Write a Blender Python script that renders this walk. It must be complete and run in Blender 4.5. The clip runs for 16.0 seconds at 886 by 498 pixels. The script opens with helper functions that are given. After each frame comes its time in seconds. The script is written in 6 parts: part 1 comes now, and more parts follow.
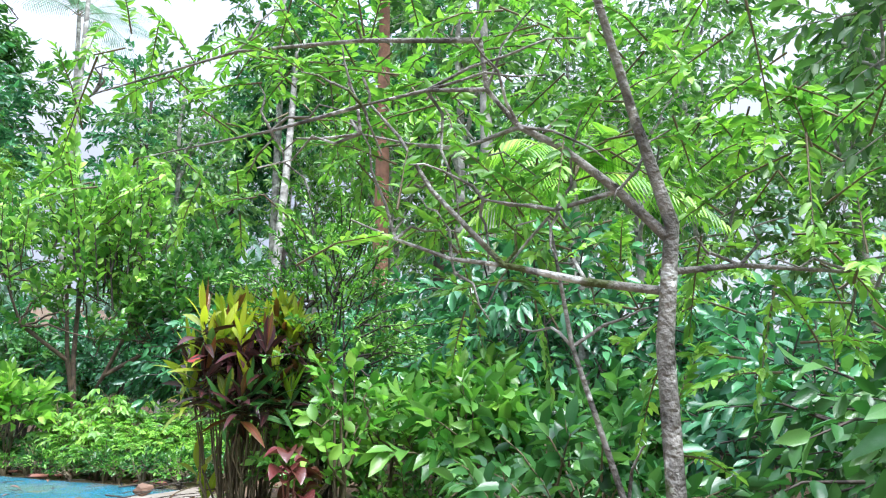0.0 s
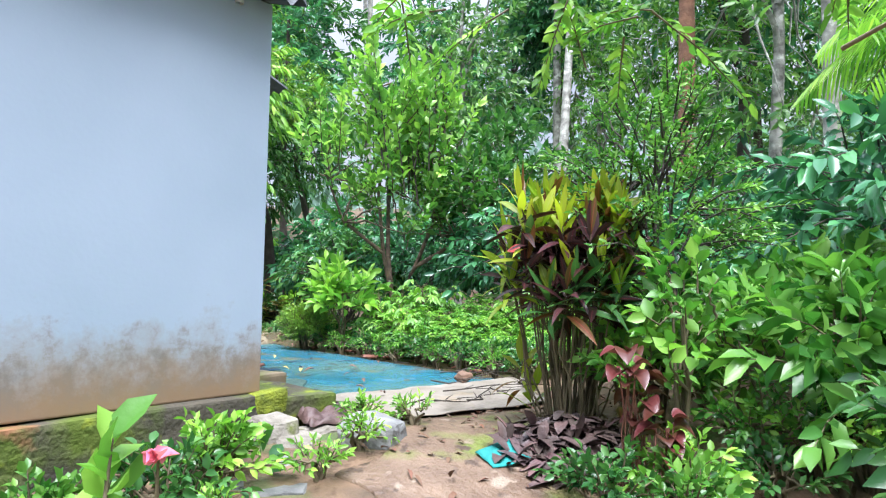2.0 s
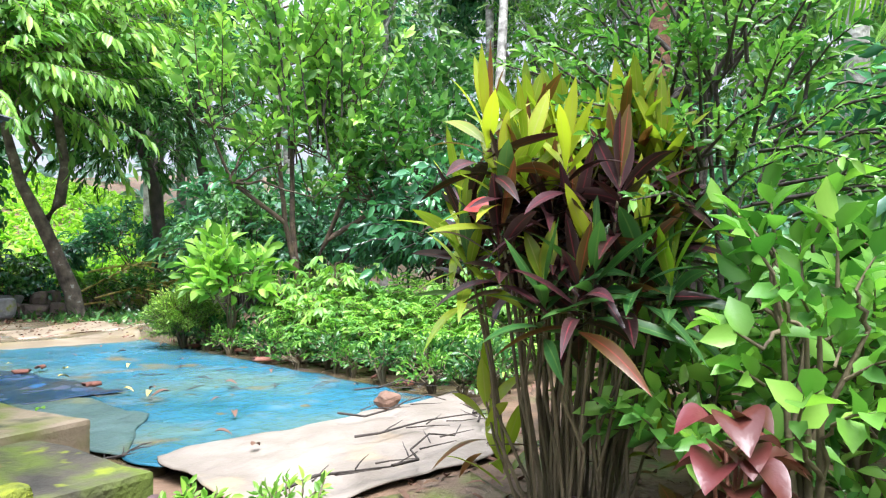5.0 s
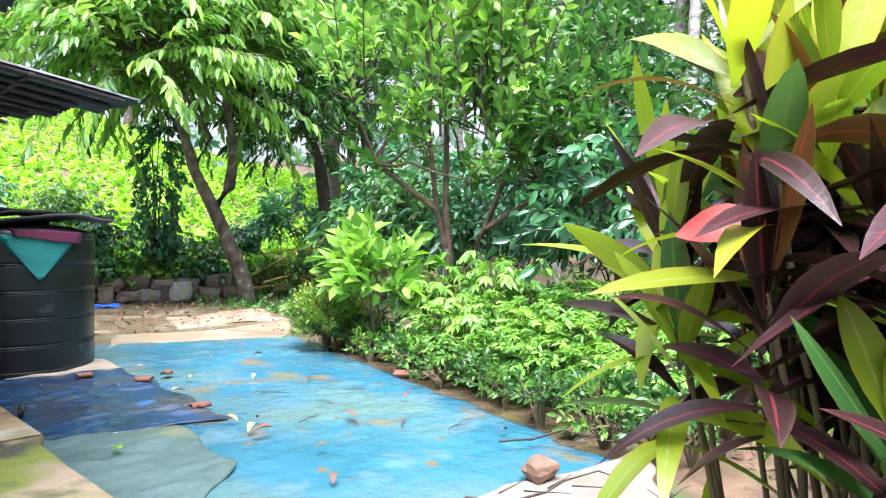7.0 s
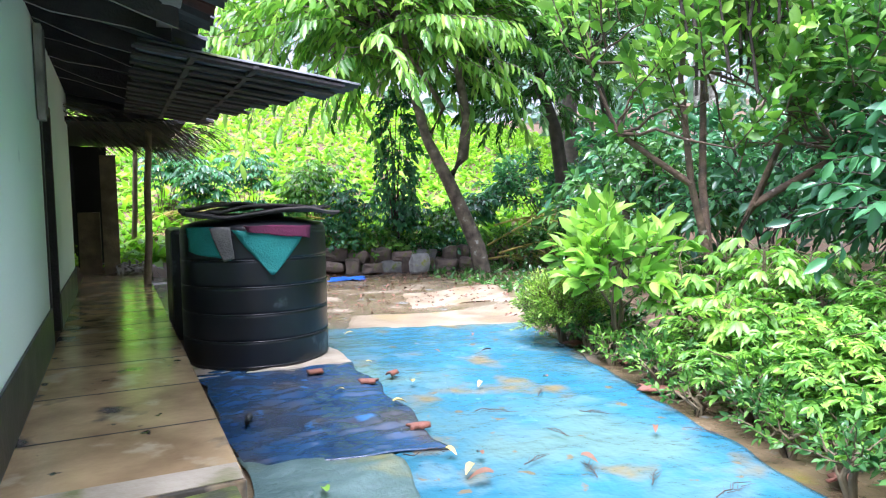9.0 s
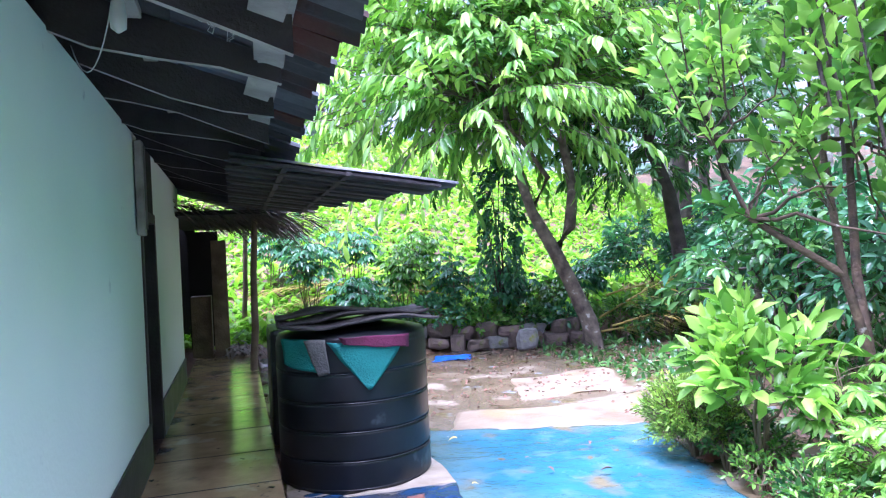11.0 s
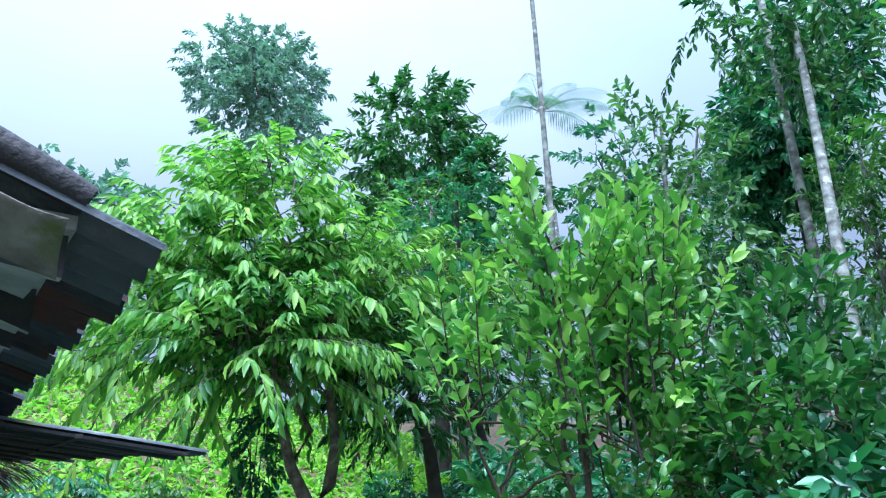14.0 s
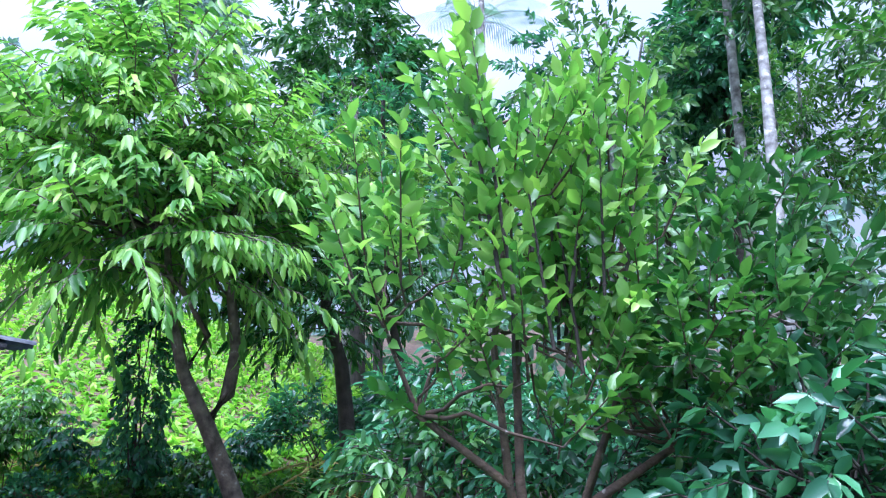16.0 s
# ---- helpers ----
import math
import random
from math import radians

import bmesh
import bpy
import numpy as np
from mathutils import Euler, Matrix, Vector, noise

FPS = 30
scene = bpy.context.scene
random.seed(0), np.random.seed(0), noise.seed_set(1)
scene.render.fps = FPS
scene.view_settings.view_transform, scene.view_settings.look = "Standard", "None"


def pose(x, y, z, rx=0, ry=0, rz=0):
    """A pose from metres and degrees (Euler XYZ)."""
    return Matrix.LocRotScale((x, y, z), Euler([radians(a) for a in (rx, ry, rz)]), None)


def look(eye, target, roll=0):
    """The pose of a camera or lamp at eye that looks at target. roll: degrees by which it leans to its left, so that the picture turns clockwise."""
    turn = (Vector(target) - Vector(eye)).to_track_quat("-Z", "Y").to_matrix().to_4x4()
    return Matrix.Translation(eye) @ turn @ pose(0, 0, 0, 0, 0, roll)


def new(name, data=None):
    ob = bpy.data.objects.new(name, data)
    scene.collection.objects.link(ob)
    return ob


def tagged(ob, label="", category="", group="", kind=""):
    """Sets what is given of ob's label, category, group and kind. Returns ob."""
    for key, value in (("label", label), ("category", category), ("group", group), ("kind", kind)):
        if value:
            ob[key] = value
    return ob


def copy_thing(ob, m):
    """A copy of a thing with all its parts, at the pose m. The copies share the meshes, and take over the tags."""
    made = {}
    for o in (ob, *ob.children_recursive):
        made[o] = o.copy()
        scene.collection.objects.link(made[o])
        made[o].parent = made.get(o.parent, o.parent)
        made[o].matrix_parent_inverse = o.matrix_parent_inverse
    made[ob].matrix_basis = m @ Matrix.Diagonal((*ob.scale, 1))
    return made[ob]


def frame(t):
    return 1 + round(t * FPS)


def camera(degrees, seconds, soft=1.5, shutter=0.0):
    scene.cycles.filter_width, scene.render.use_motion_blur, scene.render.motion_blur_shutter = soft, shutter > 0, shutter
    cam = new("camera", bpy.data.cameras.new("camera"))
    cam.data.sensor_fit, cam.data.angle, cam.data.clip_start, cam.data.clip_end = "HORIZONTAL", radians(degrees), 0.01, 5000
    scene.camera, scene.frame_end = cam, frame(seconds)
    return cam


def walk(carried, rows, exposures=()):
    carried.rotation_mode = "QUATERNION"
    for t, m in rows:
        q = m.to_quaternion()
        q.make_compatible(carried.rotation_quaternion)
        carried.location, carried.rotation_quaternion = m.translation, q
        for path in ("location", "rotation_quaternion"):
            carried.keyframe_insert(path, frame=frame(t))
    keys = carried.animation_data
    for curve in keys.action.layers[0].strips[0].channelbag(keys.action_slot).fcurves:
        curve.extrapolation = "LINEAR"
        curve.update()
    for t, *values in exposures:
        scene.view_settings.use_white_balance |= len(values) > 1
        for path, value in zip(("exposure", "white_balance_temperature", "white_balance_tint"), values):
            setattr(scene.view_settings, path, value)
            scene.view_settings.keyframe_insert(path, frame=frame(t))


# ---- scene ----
cam = camera(65.5, 16.0, soft=1.2)
EXPOSURES = [(0, 1.08, 5900, 13), (3.7, 1.14, 5950, 13), (6, 1.45, 6150, 20), (9.2, 1.58, 5750, 26), (12, 1.7, 5000, 42), (13.2, 1.0, 4950, 20), (14.5, 0.45, 4850, 6), (16, 0.9, 4950, 26)]
PATH = [
    (0, (-3.567, -4.382, 0.928), (-1.669, -3.927, 1.365), -0.3),
    (0.5, (-3.537, -4.278, 0.908), (-1.691, -3.605, 1.284), -0.2),
    (1, (-3.466, -4.076, 0.933), (-1.688, -3.213, 1.237), -0.2),
    (1.5, (-3.332, -3.947, 0.919), (-1.643, -2.897, 1.129), 0.5),
    (2, (-3.088, -3.797, 0.931), (-1.481, -2.614, 1.064), 1.0),
    (2.5, (-2.842, -3.531, 0.925), (-1.252, -2.321, 1.017), 0.7),
    (3, (-2.582, -3.287, 0.98), (-0.934, -2.157, 1.064), 0.1),
    (3.5, (-2.234, -3.087, 0.972), (-0.499, -2.093, 1.048), -0.2),
    (6, (-0.643, -2.177, 1.108), (1.046, -1.105, 1.111), 0.4),
    (6.5, (-0.363, -1.993, 1.153), (1.205, -0.752, 1.157), 0.8),
    (7, (-0.004, -1.831, 1.226), (1.414, -0.421, 1.209), 0.6),
    (7.5, (0.194, -1.689, 1.306), (1.452, -0.135, 1.242), 0.3),
    (8, (0.38, -1.443, 1.406), (1.482, 0.223, 1.307), -0.4),
    (8.5, (0.433, -1.317, 1.49), (1.423, 0.416, 1.366), -0.5),
    (9, (0.541, -1.164, 1.512), (1.397, 0.637, 1.364), -0.9),
    (11.5, (0.8, -0.662, 2.057), (1.37, 1.252, 2.157), -3.2),
    (12, (0.839, -0.684, 2.129), (1.549, 1.173, 2.351), -2.9),
    (12.5, (0.849, -0.738, 2.174), (1.701, 1.037, 2.524), -2.2),
    (13, (0.838, -0.778, 2.208), (1.814, 0.897, 2.701), -1.2),
    (13.5, (0.812, -0.793, 2.224), (1.867, 0.794, 2.833), -0.6),
    (14, (0.793, -0.715, 2.212), (1.91, 0.808, 2.869), -0.9),
    (14.5, (0.822, -0.577, 2.177), (1.983, 0.927, 2.801), -1.4),
    (15, (1.051, -0.266, 2.144), (2.256, 1.232, 2.693), -1.1),
    (15.5, (1.331, -0.024, 2.165), (2.59, 1.452, 2.651), 0.0),
    (16, (1.532, 0.211, 2.19), (2.86, 1.641, 2.626), 0.4),
]
walk(cam, [(t, look(eye, target, roll)) for t, eye, target, roll in PATH], EXPOSURES)

# ---------------------------------------------------------------- light
SKY_STRENGTH = 1.0
world = bpy.data.worlds.new("overcast_sky")
scene.world = world
world.use_nodes = True
wn, wl = world.node_tree.nodes, world.node_tree.links
wn.clear()
w_out, w_bg = wn.new("ShaderNodeOutputWorld"), wn.new("ShaderNodeBackground")
w_sky, w_mix, w_gain = wn.new("ShaderNodeTexSky"), wn.new("ShaderNodeMix"), wn.new("ShaderNodeMix")
w_sky.sky_type, w_sky.sun_disc = "NISHITA", False
w_sky.sun_elevation, w_sky.sun_rotation = radians(69.4), radians(227.8)
w_gain.data_type, w_gain.blend_type = "RGBA", "MULTIPLY"
w_gain.inputs[0].default_value = 1.0
w_gain.inputs[7].default_value = (0.10, 0.10, 0.10, 1)
w_mix.data_type = "RGBA"
w_mix.inputs[0].default_value = 0.82
w_mix.inputs[7].default_value = (0.86, 0.95, 1.06, 1)
w_coord, w_noise = wn.new("ShaderNodeTexCoord"), wn.new("ShaderNodeTexNoise")
w_noise.inputs["Scale"].default_value, w_noise.inputs["Detail"].default_value = 1.6, 4
w_ramp = wn.new("ShaderNodeValToRGB")
w_ramp.color_ramp.elements[0].position, w_ramp.color_ramp.elements[0].color = 0.3, (0.74, 0.79, 0.92, 1)
w_ramp.color_ramp.elements[1].position, w_ramp.color_ramp.elements[1].color = 0.75, (1.06, 1.07, 1.12, 1)
wl.new(w_coord.outputs["Generated"], w_noise.inputs["Vector"])
wl.new(w_noise.outputs["Fac"], w_ramp.inputs[0])
wl.new(w_ramp.outputs[0], w_mix.inputs[7])
wl.new(w_sky.outputs[0], w_gain.inputs[6])
wl.new(w_gain.outputs[2], w_mix.inputs[6])
w_sep, w_rise, w_dome = wn.new("ShaderNodeSeparateXYZ"), wn.new("ShaderNodeMapRange"), wn.new("ShaderNodeMix")
w_rise.inputs["From Min"].default_value = 0.3
w_rise.inputs["To Min"].default_value, w_rise.inputs["To Max"].default_value = 0.46, 1.85
w_dome.data_type, w_dome.blend_type = "RGBA", "MULTIPLY"
w_dome.inputs[0].default_value = 1.0
wl.new(w_coord.outputs["Generated"], w_sep.inputs[0])
wl.new(w_sep.outputs["Z"], w_rise.inputs["Value"])
wl.new(w_mix.outputs[2], w_dome.inputs[6])
wl.new(w_rise.outputs[0], w_dome.inputs[7])
wl.new(w_dome.outputs[2], w_bg.inputs[0])
w_bg.inputs[1].default_value = SKY_STRENGTH
wl.new(w_bg.outputs[0], w_out.inputs[0])

sun = new("sun", bpy.data.lights.new("sun", "SUN"))
sun.data.energy, sun.data.angle, sun.data.color = 4.8, radians(42), (1.0, 0.98, 0.93)
sun.matrix_world = look((-3.2, -2.9, 11.5), (0, 0, 0))

# ---------------------------------------------------------------- materials


def mat(name, rgb, rough=0.6, dark=None, scale=4.0, detail=6.0, bump=0.2, bscale=None, metal=0.0, spec=0.5,
        stains=(), island=0.0, obj_random=0.0, translucent=0.0, coat=0.0):
    """Principled surface with two scales of variation, fine relief and optional stains (colour, scale, threshold, softness)."""
    m = bpy.data.materials.new(name)
    m.use_nodes = True
    nt = m.node_tree
    n, l = nt.nodes, nt.links
    p = n["Principled BSDF"]
    dark = dark or tuple(c * 0.6 for c in rgb)
    co = n.new("ShaderNodeTexCoord")
    t1, t2 = n.new("ShaderNodeTexNoise"), n.new("ShaderNodeTexNoise")
    t1.inputs["Scale"].default_value, t1.inputs["Detail"].default_value = scale, detail
    t2.inputs["Scale"].default_value, t2.inputs["Detail"].default_value = (bscale or scale * 9), 3
    l.new(co.outputs["Object"], t1.inputs["Vector"])
    l.new(co.outputs["Object"], t2.inputs["Vector"])
    ramp = n.new("ShaderNodeValToRGB")
    ramp.color_ramp.elements[0].position, ramp.color_ramp.elements[0].color = 0.3, (*dark, 1)
    ramp.color_ramp.elements[1].position, ramp.color_ramp.elements[1].color = 0.68, (*rgb, 1)
    l.new(t1.outputs["Fac"], ramp.inputs[0])
    out = ramp.outputs[0]
    for colour, sc, thr, soft in stains:
        ts, rs, mx = n.new("ShaderNodeTexNoise"), n.new("ShaderNodeValToRGB"), n.new("ShaderNodeMix")
        ts.inputs["Scale"].default_value, ts.inputs["Detail"].default_value = sc, 5
        l.new(co.outputs["Object"], ts.inputs["Vector"])
        rs.color_ramp.elements[0].position, rs.color_ramp.elements[1].position = thr, min(1.0, thr + soft)
        l.new(ts.outputs["Fac"], rs.inputs[0])
        mx.data_type = "RGBA"
        l.new(rs.outputs[0], mx.inputs[0])
        l.new(out, mx.inputs[6])
        mx.inputs[7].default_value = (*colour, 1)
        out = mx.outputs[2]
    if island or obj_random:
        hs = n.new("ShaderNodeHueSaturation")
        amount = island or obj_random
        if island:
            src = n.new("ShaderNodeNewGeometry").outputs["Random Per Island"]
        else:
            src = n.new("ShaderNodeObjectInfo").outputs["Random"]
        mr = n.new("ShaderNodeMapRange")
        mr.inputs["To Min"].default_value, mr.inputs["To Max"].default_value = 1 - amount, 1 + amount
        l.new(src, mr.inputs["Value"])
        l.new(mr.outputs[0], hs.inputs["Value"])
        mh = n.new("ShaderNodeMapRange")
        mh.inputs["To Min"].default_value, mh.inputs["To Max"].default_value = 0.5 + amount * 0.05, 0.5 - amount * 0.05
        l.new(src, mh.inputs["Value"])
        l.new(mh.outputs[0], hs.inputs["Hue"])
        l.new(out, hs.inputs["Color"])
        out = hs.outputs[0]
    l.new(out, p.inputs["Base Color"])
    p.inputs["Metallic"].default_value = metal
    p.inputs["Specular IOR Level"].default_value = spec
    p.inputs["Coat Weight"].default_value = coat
    p.inputs["Coat Roughness"].default_value = 0.12
    rr = n.new("ShaderNodeMapRange")
    rr.inputs["To Min"].default_value, rr.inputs["To Max"].default_value = max(0.03, rough - 0.12), min(1, rough + 0.12)
    l.new(t1.outputs["Fac"], rr.inputs["Value"])
    l.new(rr.outputs[0], p.inputs["Roughness"])
    if bump:
        b = n.new("ShaderNodeBump")
        b.inputs["Strength"].default_value, b.inputs["Distance"].default_value = bump, 0.02
        l.new(t2.outputs["Fac"], b.inputs["Height"])
        l.new(b.outputs[0], p.inputs["Normal"])
    if translucent:
        tr, ms = n.new("ShaderNodeBsdfTranslucent"), n.new("ShaderNodeMixShader")
        gain = n.new("ShaderNodeMix")
        gain.data_type, gain.blend_type = "RGBA", "MULTIPLY"
        gain.inputs[0].default_value = 1.0
        gain.inputs[7].default_value = (1.15, 1.45, 0.75, 1)
        l.new(out, gain.inputs[6])
        l.new(gain.outputs[2], tr.inputs["Color"])
        ms.inputs[0].default_value = translucent
        l.new(p.outputs[0], ms.inputs[1])
        l.new(tr.outputs[0], ms.inputs[2])
        l.new(ms.outputs[0], n["Material Output"].inputs[0])
    return m


def leafmat(name, rgb, dark, rough=0.38, island=0.35, translucent=0.3, spec=0.5):
    return mat(name, rgb, rough, dark, scale=1.3, detail=2, bump=0.08, bscale=60, island=island, translucent=translucent, spec=spec)


M_SOIL = mat("wet_brown_soil", (0.20, 0.125, 0.075), 0.75, (0.075, 0.05, 0.03), 3.5, 8, 0.7, 25, stains=[((0.05, 0.10, 0.02), 1.1, 0.56, 0.1), ((0.10, 0.06, 0.035), 9, 0.6, 0.05)])
M_PATH = mat("trodden_red_earth", (0.20, 0.135, 0.09), 0.5, (0.10, 0.062, 0.04), 3.5, 9, 0.8, 30, stains=[((0.13, 0.16, 0.03), 1.9, 0.53, 0.12), ((0.07, 0.045, 0.03), 8, 0.6, 0.06), ((0.26, 0.20, 0.15), 5, 0.64, 0.06)])
M_YARD = mat("wet_cement_yard", (0.155, 0.12, 0.07), 0.26, (0.08, 0.06, 0.033), 1.3, 9, 0.35, 18, stains=[((0.28, 0.24, 0.175), 0.8, 0.58, 0.06), ((0.12, 0.10, 0.03), 1.9, 0.6, 0.1), ((0.20, 0.23, 0.22), 2.4, 0.64, 0.04)])
M_WALL = mat("pale_mint_limewash", (0.80, 0.90, 0.86), 0.75, (0.74, 0.86, 0.82), 0.9, 5, 0.12, 30, stains=[((0.42, 0.47, 0.52), 3.5, 0.70, 0.1)])
# darker copy of the wall paint, offsets direct sun on this side; stains are real
M_WALL_END = mat("stained_end_wall_dimmed_paint", (0.35, 0.425, 0.53), 0.75, (0.30, 0.375, 0.47), 0.9, 5, 0.04, 30, stains=[((0.42, 0.47, 0.52), 3.5, 0.72, 0.1)])


def splash(m, level, spread, colour, grain):
    """Mud splashed up a wall's foot: blotches that thin out above the given height."""
    n, l = m.node_tree.nodes, m.node_tree.links
    p = n["Principled BSDF"]
    old = p.inputs["Base Color"].links[0].from_socket
    co, sep, tx, ad, rp, mx = (n.new("ShaderNode" + k) for k in ("TexCoord", "SeparateXYZ", "TexNoise", "Math", "MapRange", "Mix"))
    l.new(co.outputs["Object"], sep.inputs[0])
    l.new(co.outputs["Object"], tx.inputs["Vector"])
    tx.inputs["Scale"].default_value, tx.inputs["Detail"].default_value, tx.inputs["Roughness"].default_value = grain, 9, 0.72
    ad.operation = "MULTIPLY_ADD"
    l.new(tx.outputs["Fac"], ad.inputs[0])
    ad.inputs[1].default_value = spread
    l.new(sep.outputs["Z"], ad.inputs[2])
    rp.inputs["From Min"].default_value, rp.inputs["From Max"].default_value = level + spread * 0.5 - 0.16, level + spread * 0.5 + 0.12
    rp.inputs["To Min"].default_value, rp.inputs["To Max"].default_value = 0.85, 0.0
    l.new(ad.outputs[0], rp.inputs["Value"])
    mx.data_type = "RGBA"
    l.new(rp.outputs[0], mx.inputs[0])
    l.new(old, mx.inputs[6])
    mx.inputs[7].default_value = (*colour, 1)
    l.new(mx.outputs[2], p.inputs["Base Color"])


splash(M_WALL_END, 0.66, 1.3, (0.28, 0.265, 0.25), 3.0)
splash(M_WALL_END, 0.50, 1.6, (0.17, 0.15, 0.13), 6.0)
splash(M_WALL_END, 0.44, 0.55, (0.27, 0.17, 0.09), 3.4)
M_SKIRT = mat("black_skirting_paint", (0.022, 0.026, 0.034), 0.4, (0.012, 0.014, 0.018), 3, 6, 0.15, 30)
M_MOSS = mat("mossy_plinth", (0.105, 0.09, 0.065), 0.9, (0.03, 0.028, 0.022), 4, 8, 0.8, 28, stains=[((0.10, 0.14, 0.018), 2.3, 0.46, 0.14), ((0.20, 0.24, 0.02), 6, 0.60, 0.08), ((0.30, 0.13, 0.07), 1.7, 0.64, 0.06)])
M_MOSSTOP = mat("bright_moss", (0.26, 0.30, 0.02), 0.95, (0.10, 0.13, 0.015), 14, 6, 1.0, 60)
M_MOSSCEM = mat("mossy_cement", (0.30, 0.24, 0.16), 0.6, (0.17, 0.13, 0.08), 2.6, 8, 0.5, 25, stains=[((0.12, 0.15, 0.02), 1.7, 0.47, 0.12), ((0.04, 0.045, 0.025), 2.6, 0.55, 0.1)])
M_FLOOR = mat("wet_oxide_floor", (0.46, 0.33, 0.18), 0.17, (0.22, 0.145, 0.08), 2.2, 9, 0.2, 14, stains=[((0.09, 0.08, 0.07), 1.6, 0.60, 0.06), ((0.44, 0.36, 0.24), 2.6, 0.58, 0.08), ((0.06, 0.055, 0.05), 6.0, 0.68, 0.04)])
M_CEMENT = mat("worn_cement", (0.42, 0.37, 0.29), 0.6, (0.24, 0.20, 0.14), 3, 8, 0.5, 25, stains=[((0.14, 0.15, 0.05), 2.4, 0.6, 0.1)])
M_TARP = mat("light_blue_tarpaulin", (0.030, 0.148, 0.222), 0.24, (0.020, 0.11, 0.165), 1.2, 7, 0.7, 14, stains=[((0.085, 0.165, 0.165), 0.7, 0.45, 0.16), ((0.075, 0.165, 0.21), 2.6, 0.56, 0.1), ((0.15, 0.13, 0.075), 1.6, 0.58, 0.10), ((0.13, 0.11, 0.07), 5.5, 0.66, 0.04)])
M_TARP2 = mat("dark_blue_tarpaulin", (0.018, 0.06, 0.135), 0.22, (0.012, 0.03, 0.065), 2.6, 7, 1.0, 8, stains=[((0.045, 0.05, 0.058), 1.5, 0.50, 0.14), ((0.03, 0.12, 0.27), 4.0, 0.64, 0.08)])
M_CLOTH_G = mat("muddy_green_cloth", (0.085, 0.145, 0.14), 0.4, (0.05, 0.09, 0.085), 2.5, 7, 0.4, 30, stains=[((0.12, 0.13, 0.06), 1.8, 0.58, 0.1)])
M_MAT = mat("dirty_white_sacking", (0.28, 0.245, 0.205), 0.65, (0.16, 0.135, 0.105), 2.2, 7, 0.4, 26, stains=[((0.28, 0.22, 0.15), 1.6, 0.6, 0.08)])
M_TANK = mat("black_plastic", (0.012, 0.015, 0.02), 0.33, (0.006, 0.007, 0.010), 2, 5, 0.06, 20, stains=[((0.09, 0.11, 0.12), 2.6, 0.66, 0.08)])
M_TEAL = mat("teal_cloth", (0.02, 0.27, 0.25), 0.8, (0.012, 0.18, 0.17), 5, 5, 0.4, 60)
M_PURPLE = mat("maroon_cloth", (0.17, 0.025, 0.075), 0.8, (0.10, 0.015, 0.045), 5, 5, 0.4, 60)
M_GREYCLOTH = mat("grey_sack", (0.20, 0.19, 0.18), 0.85, (0.09, 0.09, 0.09), 5, 5, 0.4, 60)
M_BARKLID = mat("weathered_sheet", (0.085, 0.075, 0.07), 0.8, (0.03, 0.028, 0.028), 4, 7, 0.6, 30)
M_ROOF = mat("old_roof_sheet", (0.165, 0.175, 0.195), 0.75, (0.055, 0.06, 0.072), 2.4, 8, 0.5, 30, stains=[((0.12, 0.15, 0.03), 2.0, 0.6, 0.08), ((0.24, 0.25, 0.25), 3.1, 0.62, 0.08)], obj_random=0.25)
M_TILE = mat("old_clay_tile", (0.17, 0.065, 0.055), 0.75, (0.05, 0.035, 0.04), 2.4, 8, 0.5, 30, stains=[((0.06, 0.06, 0.065), 2.0, 0.5, 0.12)], obj_random=0.35)
M_BOARD = mat("dark_aged_rafter", (0.06, 0.052, 0.055), 0.7, (0.025, 0.022, 0.026), 3, 8, 0.5, 40)
M_PALEWOOD = mat("whitewashed_batten", (0.46, 0.44, 0.40), 0.75, (0.22, 0.20, 0.18), 4, 7, 0.4, 40)
M_WOOD = mat("weathered_timber", (0.24, 0.18, 0.12), 0.8, (0.10, 0.075, 0.05), 4, 8, 0.6, 30)
M_BARK = mat("lichen_bark", (0.24, 0.20, 0.155), 0.9, (0.055, 0.045, 0.038), 6, 8, 0.9, 26, stains=[((0.42, 0.42, 0.38), 6, 0.62, 0.05)])
M_DARKBARK = mat("dark_wet_bark", (0.075, 0.06, 0.05), 0.85, (0.028, 0.024, 0.02), 6, 8, 0.9, 26)
M_PALEBARK = mat("pale_blotched_bark", (0.42, 0.42, 0.38), 0.85, (0.09, 0.085, 0.075), 5.5, 8, 0.7, 22, stains=[((0.62, 0.62, 0.58), 4, 0.6, 0.06)])
M_MOTTLED = mat("mottled_lichen_bark", (0.30, 0.29, 0.26), 0.9, (0.035, 0.033, 0.028), 14, 8, 0.9, 60, stains=[((0.50, 0.50, 0.47), 11, 0.60, 0.05), ((0.06, 0.08, 0.02), 7, 0.62, 0.06)])
M_REDBARK = mat("reddish_ringed_bark", (0.30, 0.15, 0.09), 0.85, (0.14, 0.07, 0.045), 5, 8, 0.8, 22)
M_STEM = mat("green_brown_stem", (0.16, 0.13, 0.07), 0.7, (0.07, 0.055, 0.03), 6, 6, 0.4, 40)
M_TWIG = mat("brown_young_bark", (0.15, 0.10, 0.065), 0.85, (0.045, 0.034, 0.025), 7, 8, 0.8, 30, stains=[((0.30, 0.28, 0.24), 8, 0.64, 0.05)])
M_STONE = mat("rough_laterite_stone", (0.16, 0.12, 0.10), 0.9, (0.06, 0.05, 0.045), 4, 8, 0.9, 22, obj_random=0.3, stains=[((0.10, 0.13, 0.02), 3, 0.62, 0.08)])
